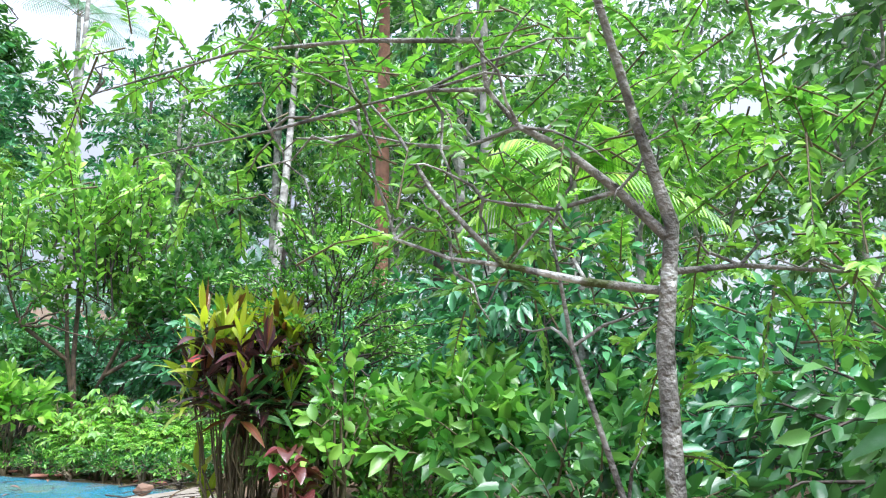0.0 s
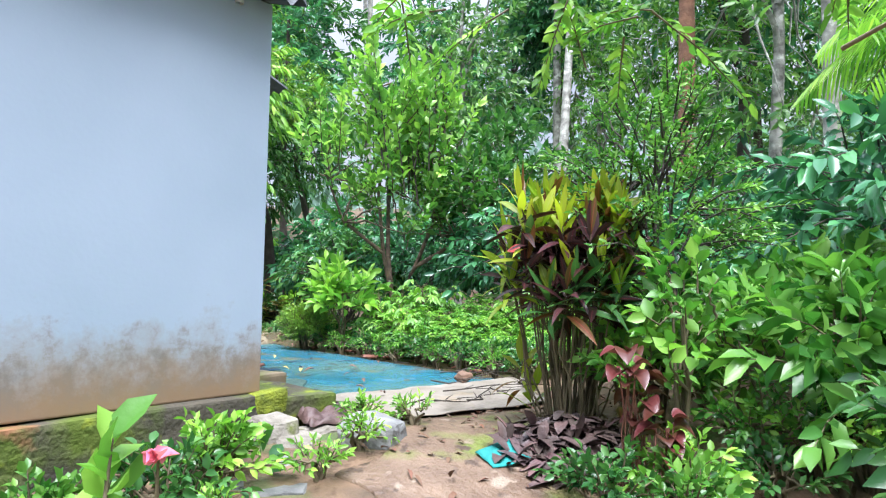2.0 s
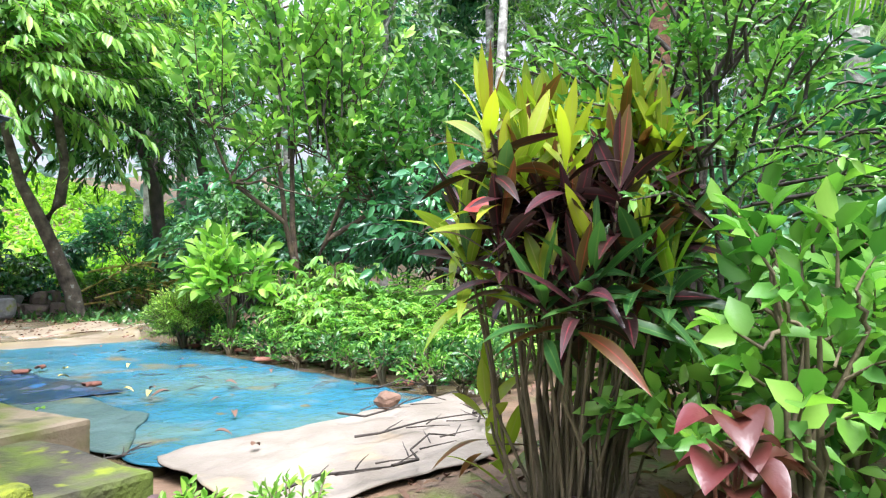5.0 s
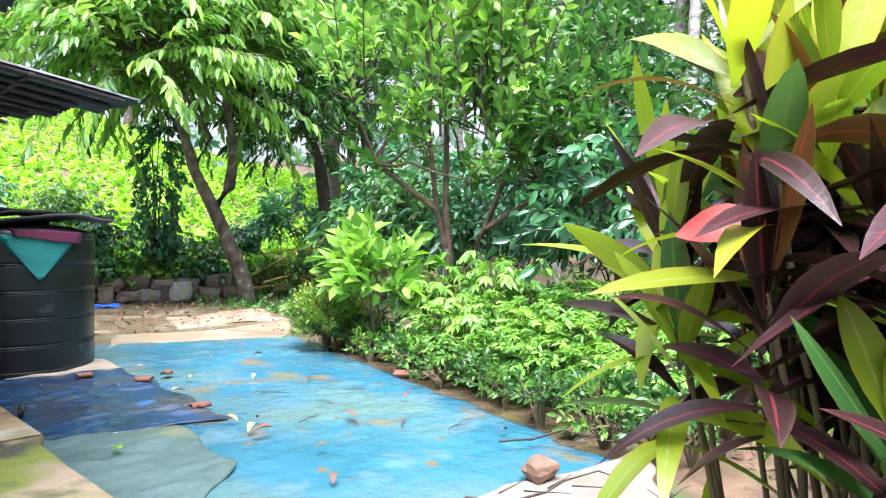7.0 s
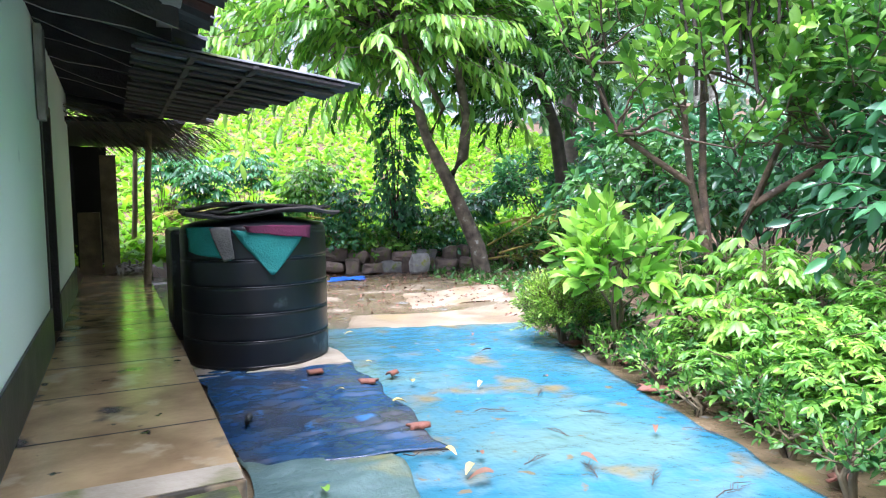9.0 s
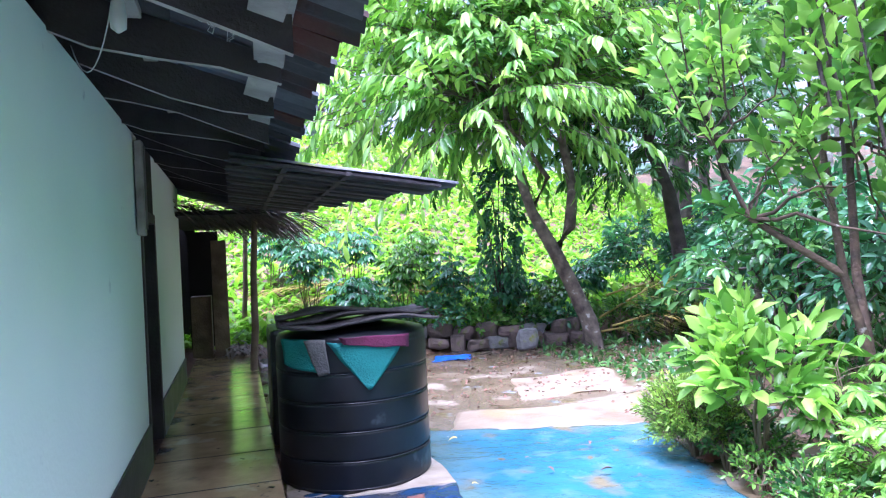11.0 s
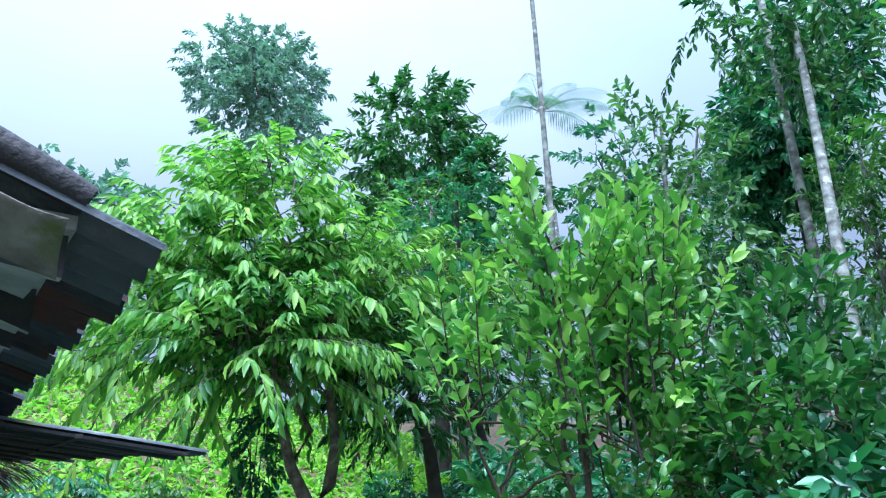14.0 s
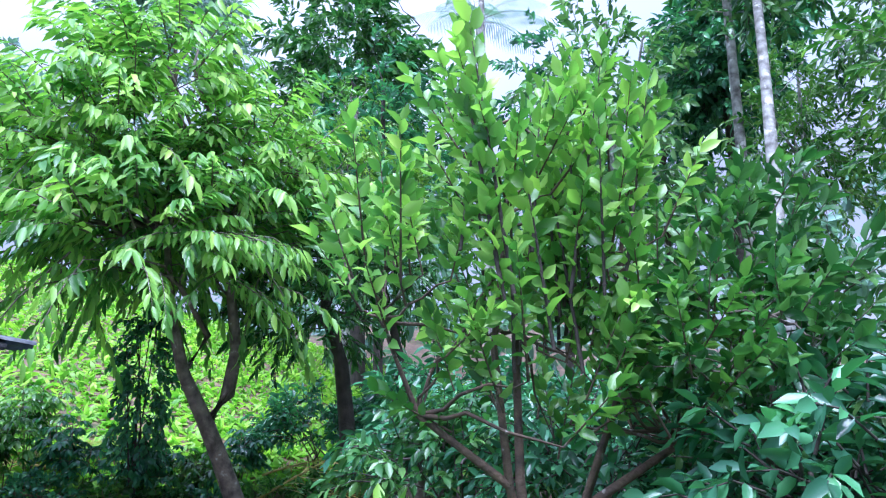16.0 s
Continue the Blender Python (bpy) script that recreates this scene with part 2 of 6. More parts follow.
M_GREYSTONE = mat("grey_granite_stone", (0.24, 0.24, 0.235), 0.8, (0.10, 0.10, 0.10), 5, 8, 0.8, 24, obj_random=0.3, stains=[((0.14, 0.17, 0.02), 3, 0.60, 0.08)])
M_PALEROCK = mat("worn_mossy_stone", (0.32, 0.29, 0.25), 0.85, (0.13, 0.115, 0.09), 7, 9, 0.8, 30, stains=[((0.11, 0.13, 0.025), 5, 0.58, 0.1)])
M_DEADLEAF = mat("dead_brown_leaf", (0.16, 0.085, 0.045), 0.7, (0.10, 0.05, 0.03), 6, 5, 0.3, 40, island=0.5)
M_YELLEAF = mat("fallen_yellow_leaf", (0.62, 0.50, 0.12), 0.6, (0.45, 0.33, 0.08), 6, 5, 0.2, 40, island=0.3)
M_BRICK = mat("broken_clay_tile", (0.25, 0.095, 0.06), 0.7, (0.12, 0.05, 0.035), 6, 7, 0.6, 40)
# near-black: stands in for shade of unlit rooms, and colours the floor joints
M_DARK = mat("near_black_shade_and_joint", (0.02, 0.02, 0.022), 0.9, (0.01, 0.01, 0.011), 3, 5, 0.3, 20)
M_PVC = mat("white_plastic_pipe", (0.62, 0.64, 0.64), 0.4, (0.45, 0.47, 0.47), 5, 4, 0.05, 30)
M_THATCH = mat("dry_palm_thatch", (0.13, 0.11, 0.09), 0.9, (0.045, 0.04, 0.032), 8, 6, 0.5, 40, island=0.4)
M_DRYFROND = mat("yellowing_frond", (0.42, 0.34, 0.08), 0.6, (0.24, 0.20, 0.05), 6, 4, 0.2, 40, island=0.4, translucent=0.2)
M_DEBRIS = mat("withered_brown_scraps", (0.115, 0.07, 0.062), 0.55, (0.04, 0.028, 0.03), 6, 6, 0.5, 30, island=0.5)

L_LIME = leafmat("lime_leaf", (0.31, 0.53, 0.08), (0.15, 0.34, 0.055), rough=0.42, island=0.45, translucent=0.36)
L_FRESH = leafmat("fresh_green_leaf", (0.155, 0.335, 0.058), (0.056, 0.175, 0.034), rough=0.28, island=0.5, translucent=0.32)
L_MID = leafmat("mid_green_leaf", (0.092, 0.235, 0.06), (0.036, 0.118, 0.034), rough=0.27, island=0.5, translucent=0.28)
L_DARK = leafmat("dark_glossy_leaf", (0.095, 0.28, 0.125), (0.042, 0.148, 0.075), rough=0.22, island=0.5, translucent=0.22)
L_BLUE = leafmat("blue_green_leaf", (0.095, 0.28, 0.14), (0.045, 0.155, 0.08), rough=0.26, island=0.5)
# aerial haze of far foliage is mixed into this leaf colour
L_HAZE = leafmat("haze_tinted_leaf", (0.23, 0.36, 0.31), (0.15, 0.26, 0.23), rough=0.7)
L_GRASS = leafmat("slope_grass", (0.29, 0.52, 0.035), (0.17, 0.37, 0.03), rough=0.5, translucent=0.4)
L_GUAVA = leafmat("broad_bright_leaf", (0.30, 0.52, 0.095), (0.11, 0.30, 0.055), rough=0.34, island=0.5, translucent=0.32)
L_WOODS = leafmat("woodland_leaf", (0.165, 0.32, 0.10), (0.075, 0.18, 0.06), rough=0.35, island=0.5, translucent=0.36)
L_OLIVE = leafmat("olive_young_leaf", (0.20, 0.34, 0.035), (0.07, 0.19, 0.03), rough=0.3, island=0.45, translucent=0.3)
L_FRESHLIME = leafmat("fresh_light_leaf", (0.24, 0.46, 0.07), (0.105, 0.28, 0.045), rough=0.4, island=0.45, translucent=0.34)
L_FINE = leafmat("fine_conifer_leaf", (0.30, 0.47, 0.06), (0.13, 0.28, 0.04), rough=0.45, island=0.4, translucent=0.2)
L_CORD_G = leafmat("yellow_green_blade", (0.38, 0.42, 0.025), (0.17, 0.30, 0.02), rough=0.34, island=0.3, translucent=0.35)
L_CORD_D = leafmat("deep_green_blade", (0.07, 0.20, 0.045), (0.03, 0.10, 0.028), rough=0.32, island=0.4, translucent=0.2)
L_CORD_P = leafmat("dark_purple_blade", (0.045, 0.017, 0.017), (0.018, 0.011, 0.012), rough=0.33, island=0.5, translucent=0.04, spec=0.3)
L_CORD_O = leafmat("rusty_orange_blade", (0.17, 0.085, 0.02), (0.085, 0.03, 0.016), rough=0.34, island=0.4, translucent=0.25)
L_RED = leafmat("coral_red_leaf", (0.62, 0.09, 0.07), (0.48, 0.06, 0.05), rough=0.4, island=0.1, translucent=0.3)
L_BEG = leafmat("bronze_begonia_leaf", (0.14, 0.038, 0.030), (0.06, 0.02, 0.018), rough=0.3, island=0.4, translucent=0.15)
L_PINK = leafmat("pink_bract", (0.75, 0.22, 0.36), (0.62, 0.13, 0.22), rough=0.5, island=0.2, translucent=0.3)

# ---------------------------------------------------------------- helpers


def mesh_from(name, verts, faces, material, smooth=False):
    """verts: (N, 3) array; faces: a list, or an (M, k) array of equal faces."""
    me = bpy.data.meshes.new(name)
    verts, faces = np.asarray(verts, dtype=np.float32), np.asarray(faces, dtype=np.int32)
    me.vertices.add(len(verts))
    me.vertices.foreach_set("co", verts.ravel())
    k = faces.shape[1]
    me.loops.add(faces.size)
    me.loops.foreach_set("vertex_index", faces.ravel())
    me.polygons.add(len(faces))
    me.polygons.foreach_set("loop_start", np.arange(0, faces.size, k, dtype=np.int32))
    me.polygons.foreach_set("loop_total", np.full(len(faces), k, dtype=np.int32))
    if smooth:
        me.polygons.foreach_set("use_smooth", np.ones(len(faces), dtype=bool))
    me.materials.append(material)
    me.update(calc_edges=True)
    me.validate()
    return me


def thing(name, x, y, z, label, category, group="", kind="", rz=0):
    ob = new(name)
    ob.empty_display_size = 0.1
    ob.matrix_basis = pose(x, y, z, 0, 0, rz)
    return tagged(ob, label, category, group, kind)


def attach(ob, parent, label=""):
    if parent:
        ob.parent = parent
    return tagged(ob, label)


def part(name, bm, material, parent=None, label="", smooth=False):
    me = bpy.data.meshes.new(name)
    bm.normal_update()
    bm.to_mesh(me)
    bm.free()
    me.materials.append(material)
    if smooth:
        me.polygons.foreach_set("use_smooth", np.ones(len(me.polygons), dtype=bool))
    return attach(new(name, me), parent, label)


def apart_mesh(name, data, parent, label=""):
    return attach(new(name, data), parent, label)


def box(bm, x0, y0, z0, x1, y1, z1, bevel=0.0):
    g = bmesh.ops.create_cube(bm, size=1.0)["verts"]
    bmesh.ops.transform(bm, verts=g, matrix=Matrix.Translation(((x0 + x1) / 2, (y0 + y1) / 2, (z0 + z1) / 2)) @ Matrix.Diagonal((x1 - x0, y1 - y0, z1 - z0, 1)))
    if bevel:
        edges = list({e for v in g for e in v.link_edges})
        bmesh.ops.bevel(bm, geom=edges, offset=bevel, segments=2, affect="EDGES", profile=0.6)
    return bm


def boxpart(name, lo, hi, material, parent=None, label="", bevel=0.01, rough=0.0, cuts=0):
    bm = bmesh.new()
    box(bm, *lo, *hi, bevel)
    if cuts:
        bmesh.ops.subdivide_edges(bm, edges=bm.edges[:], cuts=cuts, use_grid_fill=True)
    if rough:
        for v in bm.verts:
            v.co += noise.noise_vector(v.co * 3.1) * rough + noise.noise_vector(v.co * 11) * rough * 0.35
    return part(name, bm, material, parent, label)


def tube(paths, sides=6):
    """Tapered tubes along paths [(points, radii)], as one array of vertices and quads."""
    V, F, base = [], [], 0
    ang = np.linspace(0, 2 * np.pi, sides, endpoint=False)
    for pts, rad in paths:
        pts, rad = np.asarray(pts, float), np.asarray(rad, float)
        tan = np.gradient(pts, axis=0)
        tan /= np.linalg.norm(tan, axis=1)[:, None] + 1e-9
        ref = np.where(np.abs(tan[:, 2:3]) > 0.9, np.array([[1.0, 0, 0]]), np.array([[0, 0, 1.0]]))
        a = np.cross(tan, ref)
        a /= np.linalg.norm(a, axis=1)[:, None] + 1e-9
        b = np.cross(tan, a)
        ring = pts[:, None] + rad[:, None, None] * (np.cos(ang)[None, :, None] * a[:, None] + np.sin(ang)[None, :, None] * b[:, None])
        V.append(ring.reshape(-1, 3))
        n = len(pts)
        i, j = np.meshgrid(np.arange(n - 1), np.arange(sides), indexing="ij")
        k = (j + 1) % sides
        F.append(np.stack([base + i * sides + j, base + i * sides + k, base + (i + 1) * sides + k, base + (i + 1) * sides + j], -1).reshape(-1, 4))
        base += n * sides
    return np.concatenate(V), np.concatenate(F)


def bend(p0, p1, sag=0.0, wobble=0.05, n=7, rng=None):
    """A slightly crooked line from p0 to p1."""
    s = np.linspace(0, 1, n)[:, None]
    p0, p1 = np.asarray(p0, float), np.asarray(p1, float)
    pts = p0 + (p1 - p0) * s
    pts[:, 2] += sag * (4 * s * (1 - s))[:, 0]
    if rng is not None and wobble:
        w = rng.normal(0, wobble, (n, 3))
        w[0] = w[-1] = 0
        pts += w
    return pts


def norm(v):
    return v / (np.linalg.norm(v, axis=-1, keepdims=True) + 1e-9)


def leaves(P, D, L, W, rng, curl=0.15, fold=0.25, flat=0.6):
    """Folded five-point leaves at P along D; L, W arrays. flat: how far the blades turn up to the sky."""
    n = len(P)
    D = norm(D)
    up = norm(np.array([0, 0, 1.0]) * flat + rng.normal(0, 0.45, (n, 3)))
    S = norm(np.cross(D, up))
    N = np.cross(S, D)
    L, W = np.broadcast_to(L, n)[:, None], np.broadcast_to(W, n)[:, None]
    tip = P + D * L - N * (L * curl)
    mid = P + D * L * 0.45
    rise = N * W * fold
    la, ra = P + D * L * 0.28 + S * W * 0.42 + rise, P + D * L * 0.28 - S * W * 0.42 + rise
    drop = N * (L * curl * 0.4)
    lb, rb = P + D * L * 0.64 + S * W * 0.44 + rise - drop, P + D * L * 0.64 - S * W * 0.44 + rise - drop
    V = np.stack([P, mid, tip, la, lb, ra, rb], 1).reshape(-1, 3)
    o = (np.arange(n) * 7)[:, None, None]
    T = np.array([[0, 5, 1], [0, 1, 3], [5, 6, 1], [1, 4, 3], [1, 6, 2], [1, 2, 4]])[None]
    return V, (o + T).reshape(-1, 3)


def blades(P, D, L, W, rng, droop=0.5, seg=5, fold=0.18):
    """Long arching blades, pointed at both ends."""
    n = len(P)
    D = norm(D)
    side = norm(np.cross(D, np.array([0, 0, 1.0]) + rng.normal(0, 0.12, (n, 3))))
    L, W, droop = (np.broadcast_to(a, n)[:, None] for a in (L, W, droop))
    rows = []
    for k in range(seg + 1):
        s = k / seg
        c = P + D * L * s
        c = c - np.array([0, 0, 1.0]) * L * droop * s * s
        w = W * 0.5 * max(0.04, math.sin(math.pi * min(1, 0.1 + s * 0.9)) ** 0.75)
        up = np.cross(side, D)
        rows += [c + side * w + up * w * fold * 2, c, c - side * w + up * w * fold * 2]
    V = np.stack(rows, 1).reshape(-1, 3)
    T = []
    for k in range(seg):
        a = 3 * k
        T += [[a, a + 1, a + 4, a + 3], [a + 1, a + 2, a + 5, a + 4]]
    o = (np.arange(n) * 3 * (seg + 1))[:, None, None]
    return V, (o + np.array(T)[None]).reshape(-1, 4)


def shoots(starts, dirs, length, count, leaf, width, rng, arch=0.2, angle=1.0, hang=0.2, curl=0.15, flat=0.6, vary=0.3, first=0.15, ranks=False):
    """Leafy twigs: returns the leaf arrays and the twig paths."""
    n = len(starts)
    dirs = norm(dirs)
    length = length * rng.uniform(1 - vary, 1 + vary, n)
    s = np.linspace(first, 1.0, count)[None, :, None]
    ln = length[:, None, None]
    P = starts[:, None] + dirs[:, None] * ln * s - np.array([0, 0, 1.0]) * ln * arch * s * s
    T = norm(dirs[:, None] - np.array([0, 0, 2.0]) * arch * s)
    ref = norm(np.cross(T, np.array([0, 0, 1.0]) + rng.normal(0, 0.2, (n, 1, 3))))
    oth = np.cross(ref, T)
    phi = np.arange(count)[None, :] * np.pi + rng.normal(0, 0.2, (n, count)) if ranks else np.arange(count)[None, :] * 2.4 + rng.uniform(0, 6.28, (n, 1))
    side = ref * np.cos(phi)[..., None] + oth * np.sin(phi)[..., None]
    ang = angle * (1 - 0.6 * s)
    D = T * np.cos(ang) + side * np.sin(ang) - np.array([0, 0, 1.0]) * hang + rng.normal(0, 0.12, P.shape)
    size = rng.uniform(1 - vary, 1 + vary, n * count)
    V, F = leaves(P.reshape(-1, 3), D.reshape(-1, 3), leaf * size, width * size, rng, curl=curl, flat=flat)
    twigs = []
    for i in range(n):
        pts = np.stack([starts[i] + dirs[i] * length[i] * q - np.array([0, 0, 1.0]) * length[i] * arch * q * q for q in (0, 0.5, 1)])
        twigs.append((pts, (0.006 + length[i] * 0.006, 0.004 + length[i] * 0.004, 0.002)))
    return V, F, twigs


def ellipsoid(n, radii, rng, inner=0.45, low=-1.0):
    """Points between an inner shell and the surface of an ellipsoid, and their outward directions."""
    v = norm(rng.normal(0, 1, (n * 3, 3)))
    v = v[v[:, 2] > low][:n]
    r = rng.uniform(inner ** 2, 1, len(v)) ** 0.5
    return v * r[:, None] * np.array(radii), v


def merge(parts_):
    V, F, o = [], [], 0
    for v, f in parts_:
        V.append(v)
        F.append(f + o)
        o += len(v)
    return np.concatenate(V), np.concatenate(F)


def crown_tree(name, base, label, category, trunks, lobes, leaf_material, bark, seed, leaf=0.14, width=0.05, per=12,
               length=0.5, arch=0.25, angle=1.0, hang=0.25, flat=0.6, curl=0.15, up=0.3, group="", first=0.15, sides=7, limbs=7, low=-0.8, ranks=False):
    """A tree: tapered trunks [(points, radii)] and lobes [(centre, radii, shoots, material or none)], all given from the base."""
    rng = np.random.default_rng(seed)
    ob = thing(name, *base, label, category, group)
    v, f = tube([(np.asarray(p, float), r) for p, r in trunks], sides)
    apart_mesh("trunk", mesh_from("trunk", v, f, bark, True), ob)
    pieces, twigs, boughs = {}, [], []
    for centre, radii, n, *own in lobes:
        off, out = ellipsoid(n, radii, rng, low=low)
        start = np.array(centre) + off
        d = out + np.array([0, 0, up]) + rng.normal(0, 0.35, out.shape)
        v, f, tw = shoots(start, d, length, per, leaf, width, rng, arch, angle, hang, curl, flat, first=first, ranks=ranks)
        pieces.setdefault(own[0] if own else leaf_material, []).append((v, f))
        twigs += tw
        ends = np.concatenate([np.asarray(p, float)[-2:] for p, r in trunks])
        for q in start[rng.permutation(len(start))[:limbs]]:
            a = ends[np.argmin(np.linalg.norm(ends - q, axis=1))]
            k = 0.010 + 0.011 * np.linalg.norm(q - a)
            boughs.append((bend(a, q, 0.06 * np.linalg.norm(q - a), 0.04 * np.linalg.norm(q - a), 6, rng), np.linspace(k, 0.006, 6)))
    for m, some in pieces.items():
        v, f = merge(some)
        apart_mesh("crown", mesh_from("crown", v, f, m), ob)
    v, f = tube(boughs + twigs, 4)
    tagged(apart_mesh("twig_mass", mesh_from("twig_mass", v, f, bark), ob), kind="stuff")
    return ob


def hump(a, b, t):
    t = min(1.0, max(0.0, (t - a) / (b - a)))
    return t * t * (3 - 2 * t)


def lie(x, y):
    """Height of the ground."""
    z = -0.45 * hump(0.3, 2.6, -0.6 * x - 0.8 * y)
    z += 0.25 * hump(4.6, 6.5, x) * (1 - hump(6, 10, y))
    z += 0.35 * hump(12.2, 13.2, y)
    slope = 0.34 - 0.14 * hump(8, 24, x)
    z += slope * max(0.0, min(y, 38) - 13.5)
    z += 0.10 * hump(9, 30, x) * max(0.0, min(x, 60) - 9)
    z += 0.05 * noise.noise((x * 0.8, y * 0.8, 0)) * (1 if (x > 5 or y < -0.5 or y > 12 or x < -0.5) else 0.2)
    return z

# ---------------------------------------------------------------- ground and yard


def axis(fine0, fine1, step, far):
    a = list(np.arange(fine0, fine1 + 1e-6, step))
    d, p = step, fine1
    while p < far:
        d *= 1.25
        p += d
        a.append(p)
    d, p = step, fine0
    while p > -far:
        d *= 1.25
        p -= d
        a.insert(0, p)
    return np.array(a)


gx, gy = axis(-6, 12, 0.2, 700), axis(-7, 16, 0.2, 700)
gv = np.array([(x, y, lie(x, y) - (0.05 if (0 < x < 5.2 and 0 < y < 12.5) else 0.0)) for y in gy for x in gx])
ii, jj = np.meshgrid(np.arange(len(gy) - 1), np.arange(len(gx) - 1), indexing="ij")
gw = len(gx)
gf = np.stack([ii * gw + jj, ii * gw + jj + 1, (ii + 1) * gw + jj + 1, (ii + 1) * gw + jj], -1).reshape(-1, 4)
ground = new("ground", mesh_from("ground", gv, gf, M_SOIL, True))
tagged(ground, "wet brown garden soil with moss and weeds", "ground", kind="structure")


def sheet(name, a, b, c, d, z, material, nu, nv, wave, ragged, seed, label, category, kind="", fold=6.0, thick=0.006):
    """A sheet lying on the ground between the corners a (near left), b, c, d, with soft creases and an uneven rim."""
    a, b, c, d = (np.array(p, float) for p in (a, b, c, d))
    V = []
    for j in range(nv + 1):
        for i in range(nu + 1):
            u, v = i / nu, j / nv
            p = (a * (1 - u) + b * u) * (1 - v) + (d * (1 - u) + c * u) * v
            rim = max(0, 1 - min(u, 1 - u, v, 1 - v) * 14)
            q = Vector((p[0] * 1.9 + seed, p[1] * 1.9, seed))
            p = p + ragged * rim * np.array(noise.noise_vector(q * 1.3)[:2])
            h = abs(noise.noise(Vector((p[0] * fold * 0.35, p[1] * fold, seed)))) * wave + abs(noise.noise(q * 2.7)) * wave * 0.7
            V.append((p[0], p[1], lie(p[0], p[1]) + z + h * (1 - 0.7 * rim)))
    top = np.array(V)
    n = len(top)
    w = nu + 1
    i, j = np.meshgrid(np.arange(nv), np.arange(nu), indexing="ij")
    F = np.stack([i * w + j, i * w + j + 1, (i + 1) * w + j + 1, (i + 1) * w + j], -1).reshape(-1, 4)
    low = top - np.array([0, 0, thick])
    rim = [k for k in range(w)] + [r * w + nu for r in range(1, nv + 1)] + [nv * w + k for k in range(nu - 1, -1, -1)] + [r * w for r in range(nv - 1, 0, -1)]
    R = np.array([(rim[k], n + rim[k], n + rim[(k + 1) % len(rim)], rim[(k + 1) % len(rim)]) for k in range(len(rim))])
    ob = new(name, mesh_from(name, np.concatenate([top, low]), np.concatenate([F, R]), material, True))
    return tagged(ob, label, category, kind=kind)


sheet("pavement_yard", (1.04, 0.6), (4.0, 0.2), (8.6, 11.6), (1.04, 12.6), 0.0, M_YARD, 60, 80, 0.012, 0.25, 3.0, "wet muddy cement yard with worn pale patches", "yard", "structure", thick=0.06)
sheet("path", (-2.6, -3.4), (-0.2, -3.6), (1.9, -0.8), (0.5, -0.6), 0.012, M_PATH, 40, 50, 0.012, 0.35, 4.0, "trodden reddish earth path with moss", "path", "structure", thick=0.05)
M_SLAB = mat("pale_washed_cement", (0.33, 0.275, 0.20), 0.35, (0.18, 0.13, 0.08), 2.2, 9, 0.3, 20, stains=[((0.24, 0.19, 0.10), 1.8, 0.56, 0.1)])
sheet("slab", (2.75, 6.30), (4.85, 5.72), (5.55, 6.85), (3.3, 7.15), 0.016, M_SLAB, 40, 24, 0.008, 0.12, 5.0, "pale washed cement strip beyond the tarpaulin", "yard", "structure", thick=0.03)
sheet("slab_2", (4.2, 7.5), (5.6, 7.2), (6.1, 8.6), (4.6, 8.8), 0.016, M_SLAB, 30, 24, 0.008, 0.18, 6.0, "worn pale patch in the cement yard", "yard", "structure", thick=0.03)
sheet("tarpaulin", (1.12, 0.45), (3.35, 0.12), (4.93, 5.72), (1.3, 7.0), 0.020, M_TARP, 90, 150, 0.020, 0.10, 7.0, "light blue plastic tarpaulin spread over the yard, muddy and wet", "tarpaulin", fold=5.0)
sheet("tarpaulin", (1.10, 2.72), (2.25, 2.40), (2.42, 4.75), (1.12, 5.15), 0.040, M_TARP2, 80, 130, 0.03, 0.12, 9.0, "dark blue crumpled plastic sheet beside the veranda", "tarpaulin", fold=9.0)
sheet("ground_cloth", (1.08, 0.75), (1.85, 1.55), (1.95, 2.50), (1.08, 2.85), 0.034, M_CLOTH_G, 40, 50, 0.03, 0.08, 11.0, "muddy green cloth lying on the tarpaulin", "cloth", fold=7.0)
sheet("sacking", (0.72, -0.55), (2.35, -0.95), (3.55, 0.15), (1.15, 0.62), 0.036, M_MAT, 60, 50, 0.035, 0.12, 13.0, "dirty white plastic sacking at the edge of the tarpaulin", "sacking", fold=5.0)
sheet("blue_rag", (4.0, 11.0), (4.7, 10.9), (4.9, 11.5), (4.2, 11.6), 0.02, mat("bright_blue_plastic", (0.02, 0.14, 0.62), 0.35), 16, 12, 0.05, 0.1, 15.0, "crumpled bright blue plastic sheet on the yard", "rag", fold=9.0)

# ---------------------------------------------------------------- house


def wall_box(name, lo, hi, material, label, parent=None):
    ob = boxpart(name, lo, hi, material, parent, label, bevel=0.012)
    if parent is None:
        tagged(ob, label, "wall", kind="structure")
    return ob


wall_south = wall_box("wall_south", (-6.5, 0.0, 0.25), (0.0, 0.22, 2.95), M_WALL_END, "pale blue plastered end wall, colour dimmed against the sun, mud stains at its foot")
wall_east = wall_box("wall_east", (-0.22, 0.22, 0.25), (0.0, 5.66, 3.05), M_WALL, "pale blue plastered veranda wall")
wall_box("wall_east_2", (-0.22, 6.68, 0.25), (0.0, 9.9, 3.05), M_WALL, "pale plastered veranda wall beyond the doorway")
# the doorway's dark interior is painted on as near-black walls
wall_box("wall_east_3", (-0.22, 5.66, 2.45), (0.0, 6.68, 3.05), M_DARK, "wall above the doorway, coloured near-black as shade")
wall_box("wall_inner", (-2.4, 5.0, 0.25), (-2.2, 8.0, 3.05), M_DARK, "inner wall behind the doorway, unlit dark put into its colour")
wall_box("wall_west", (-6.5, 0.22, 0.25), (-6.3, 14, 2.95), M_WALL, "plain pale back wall")
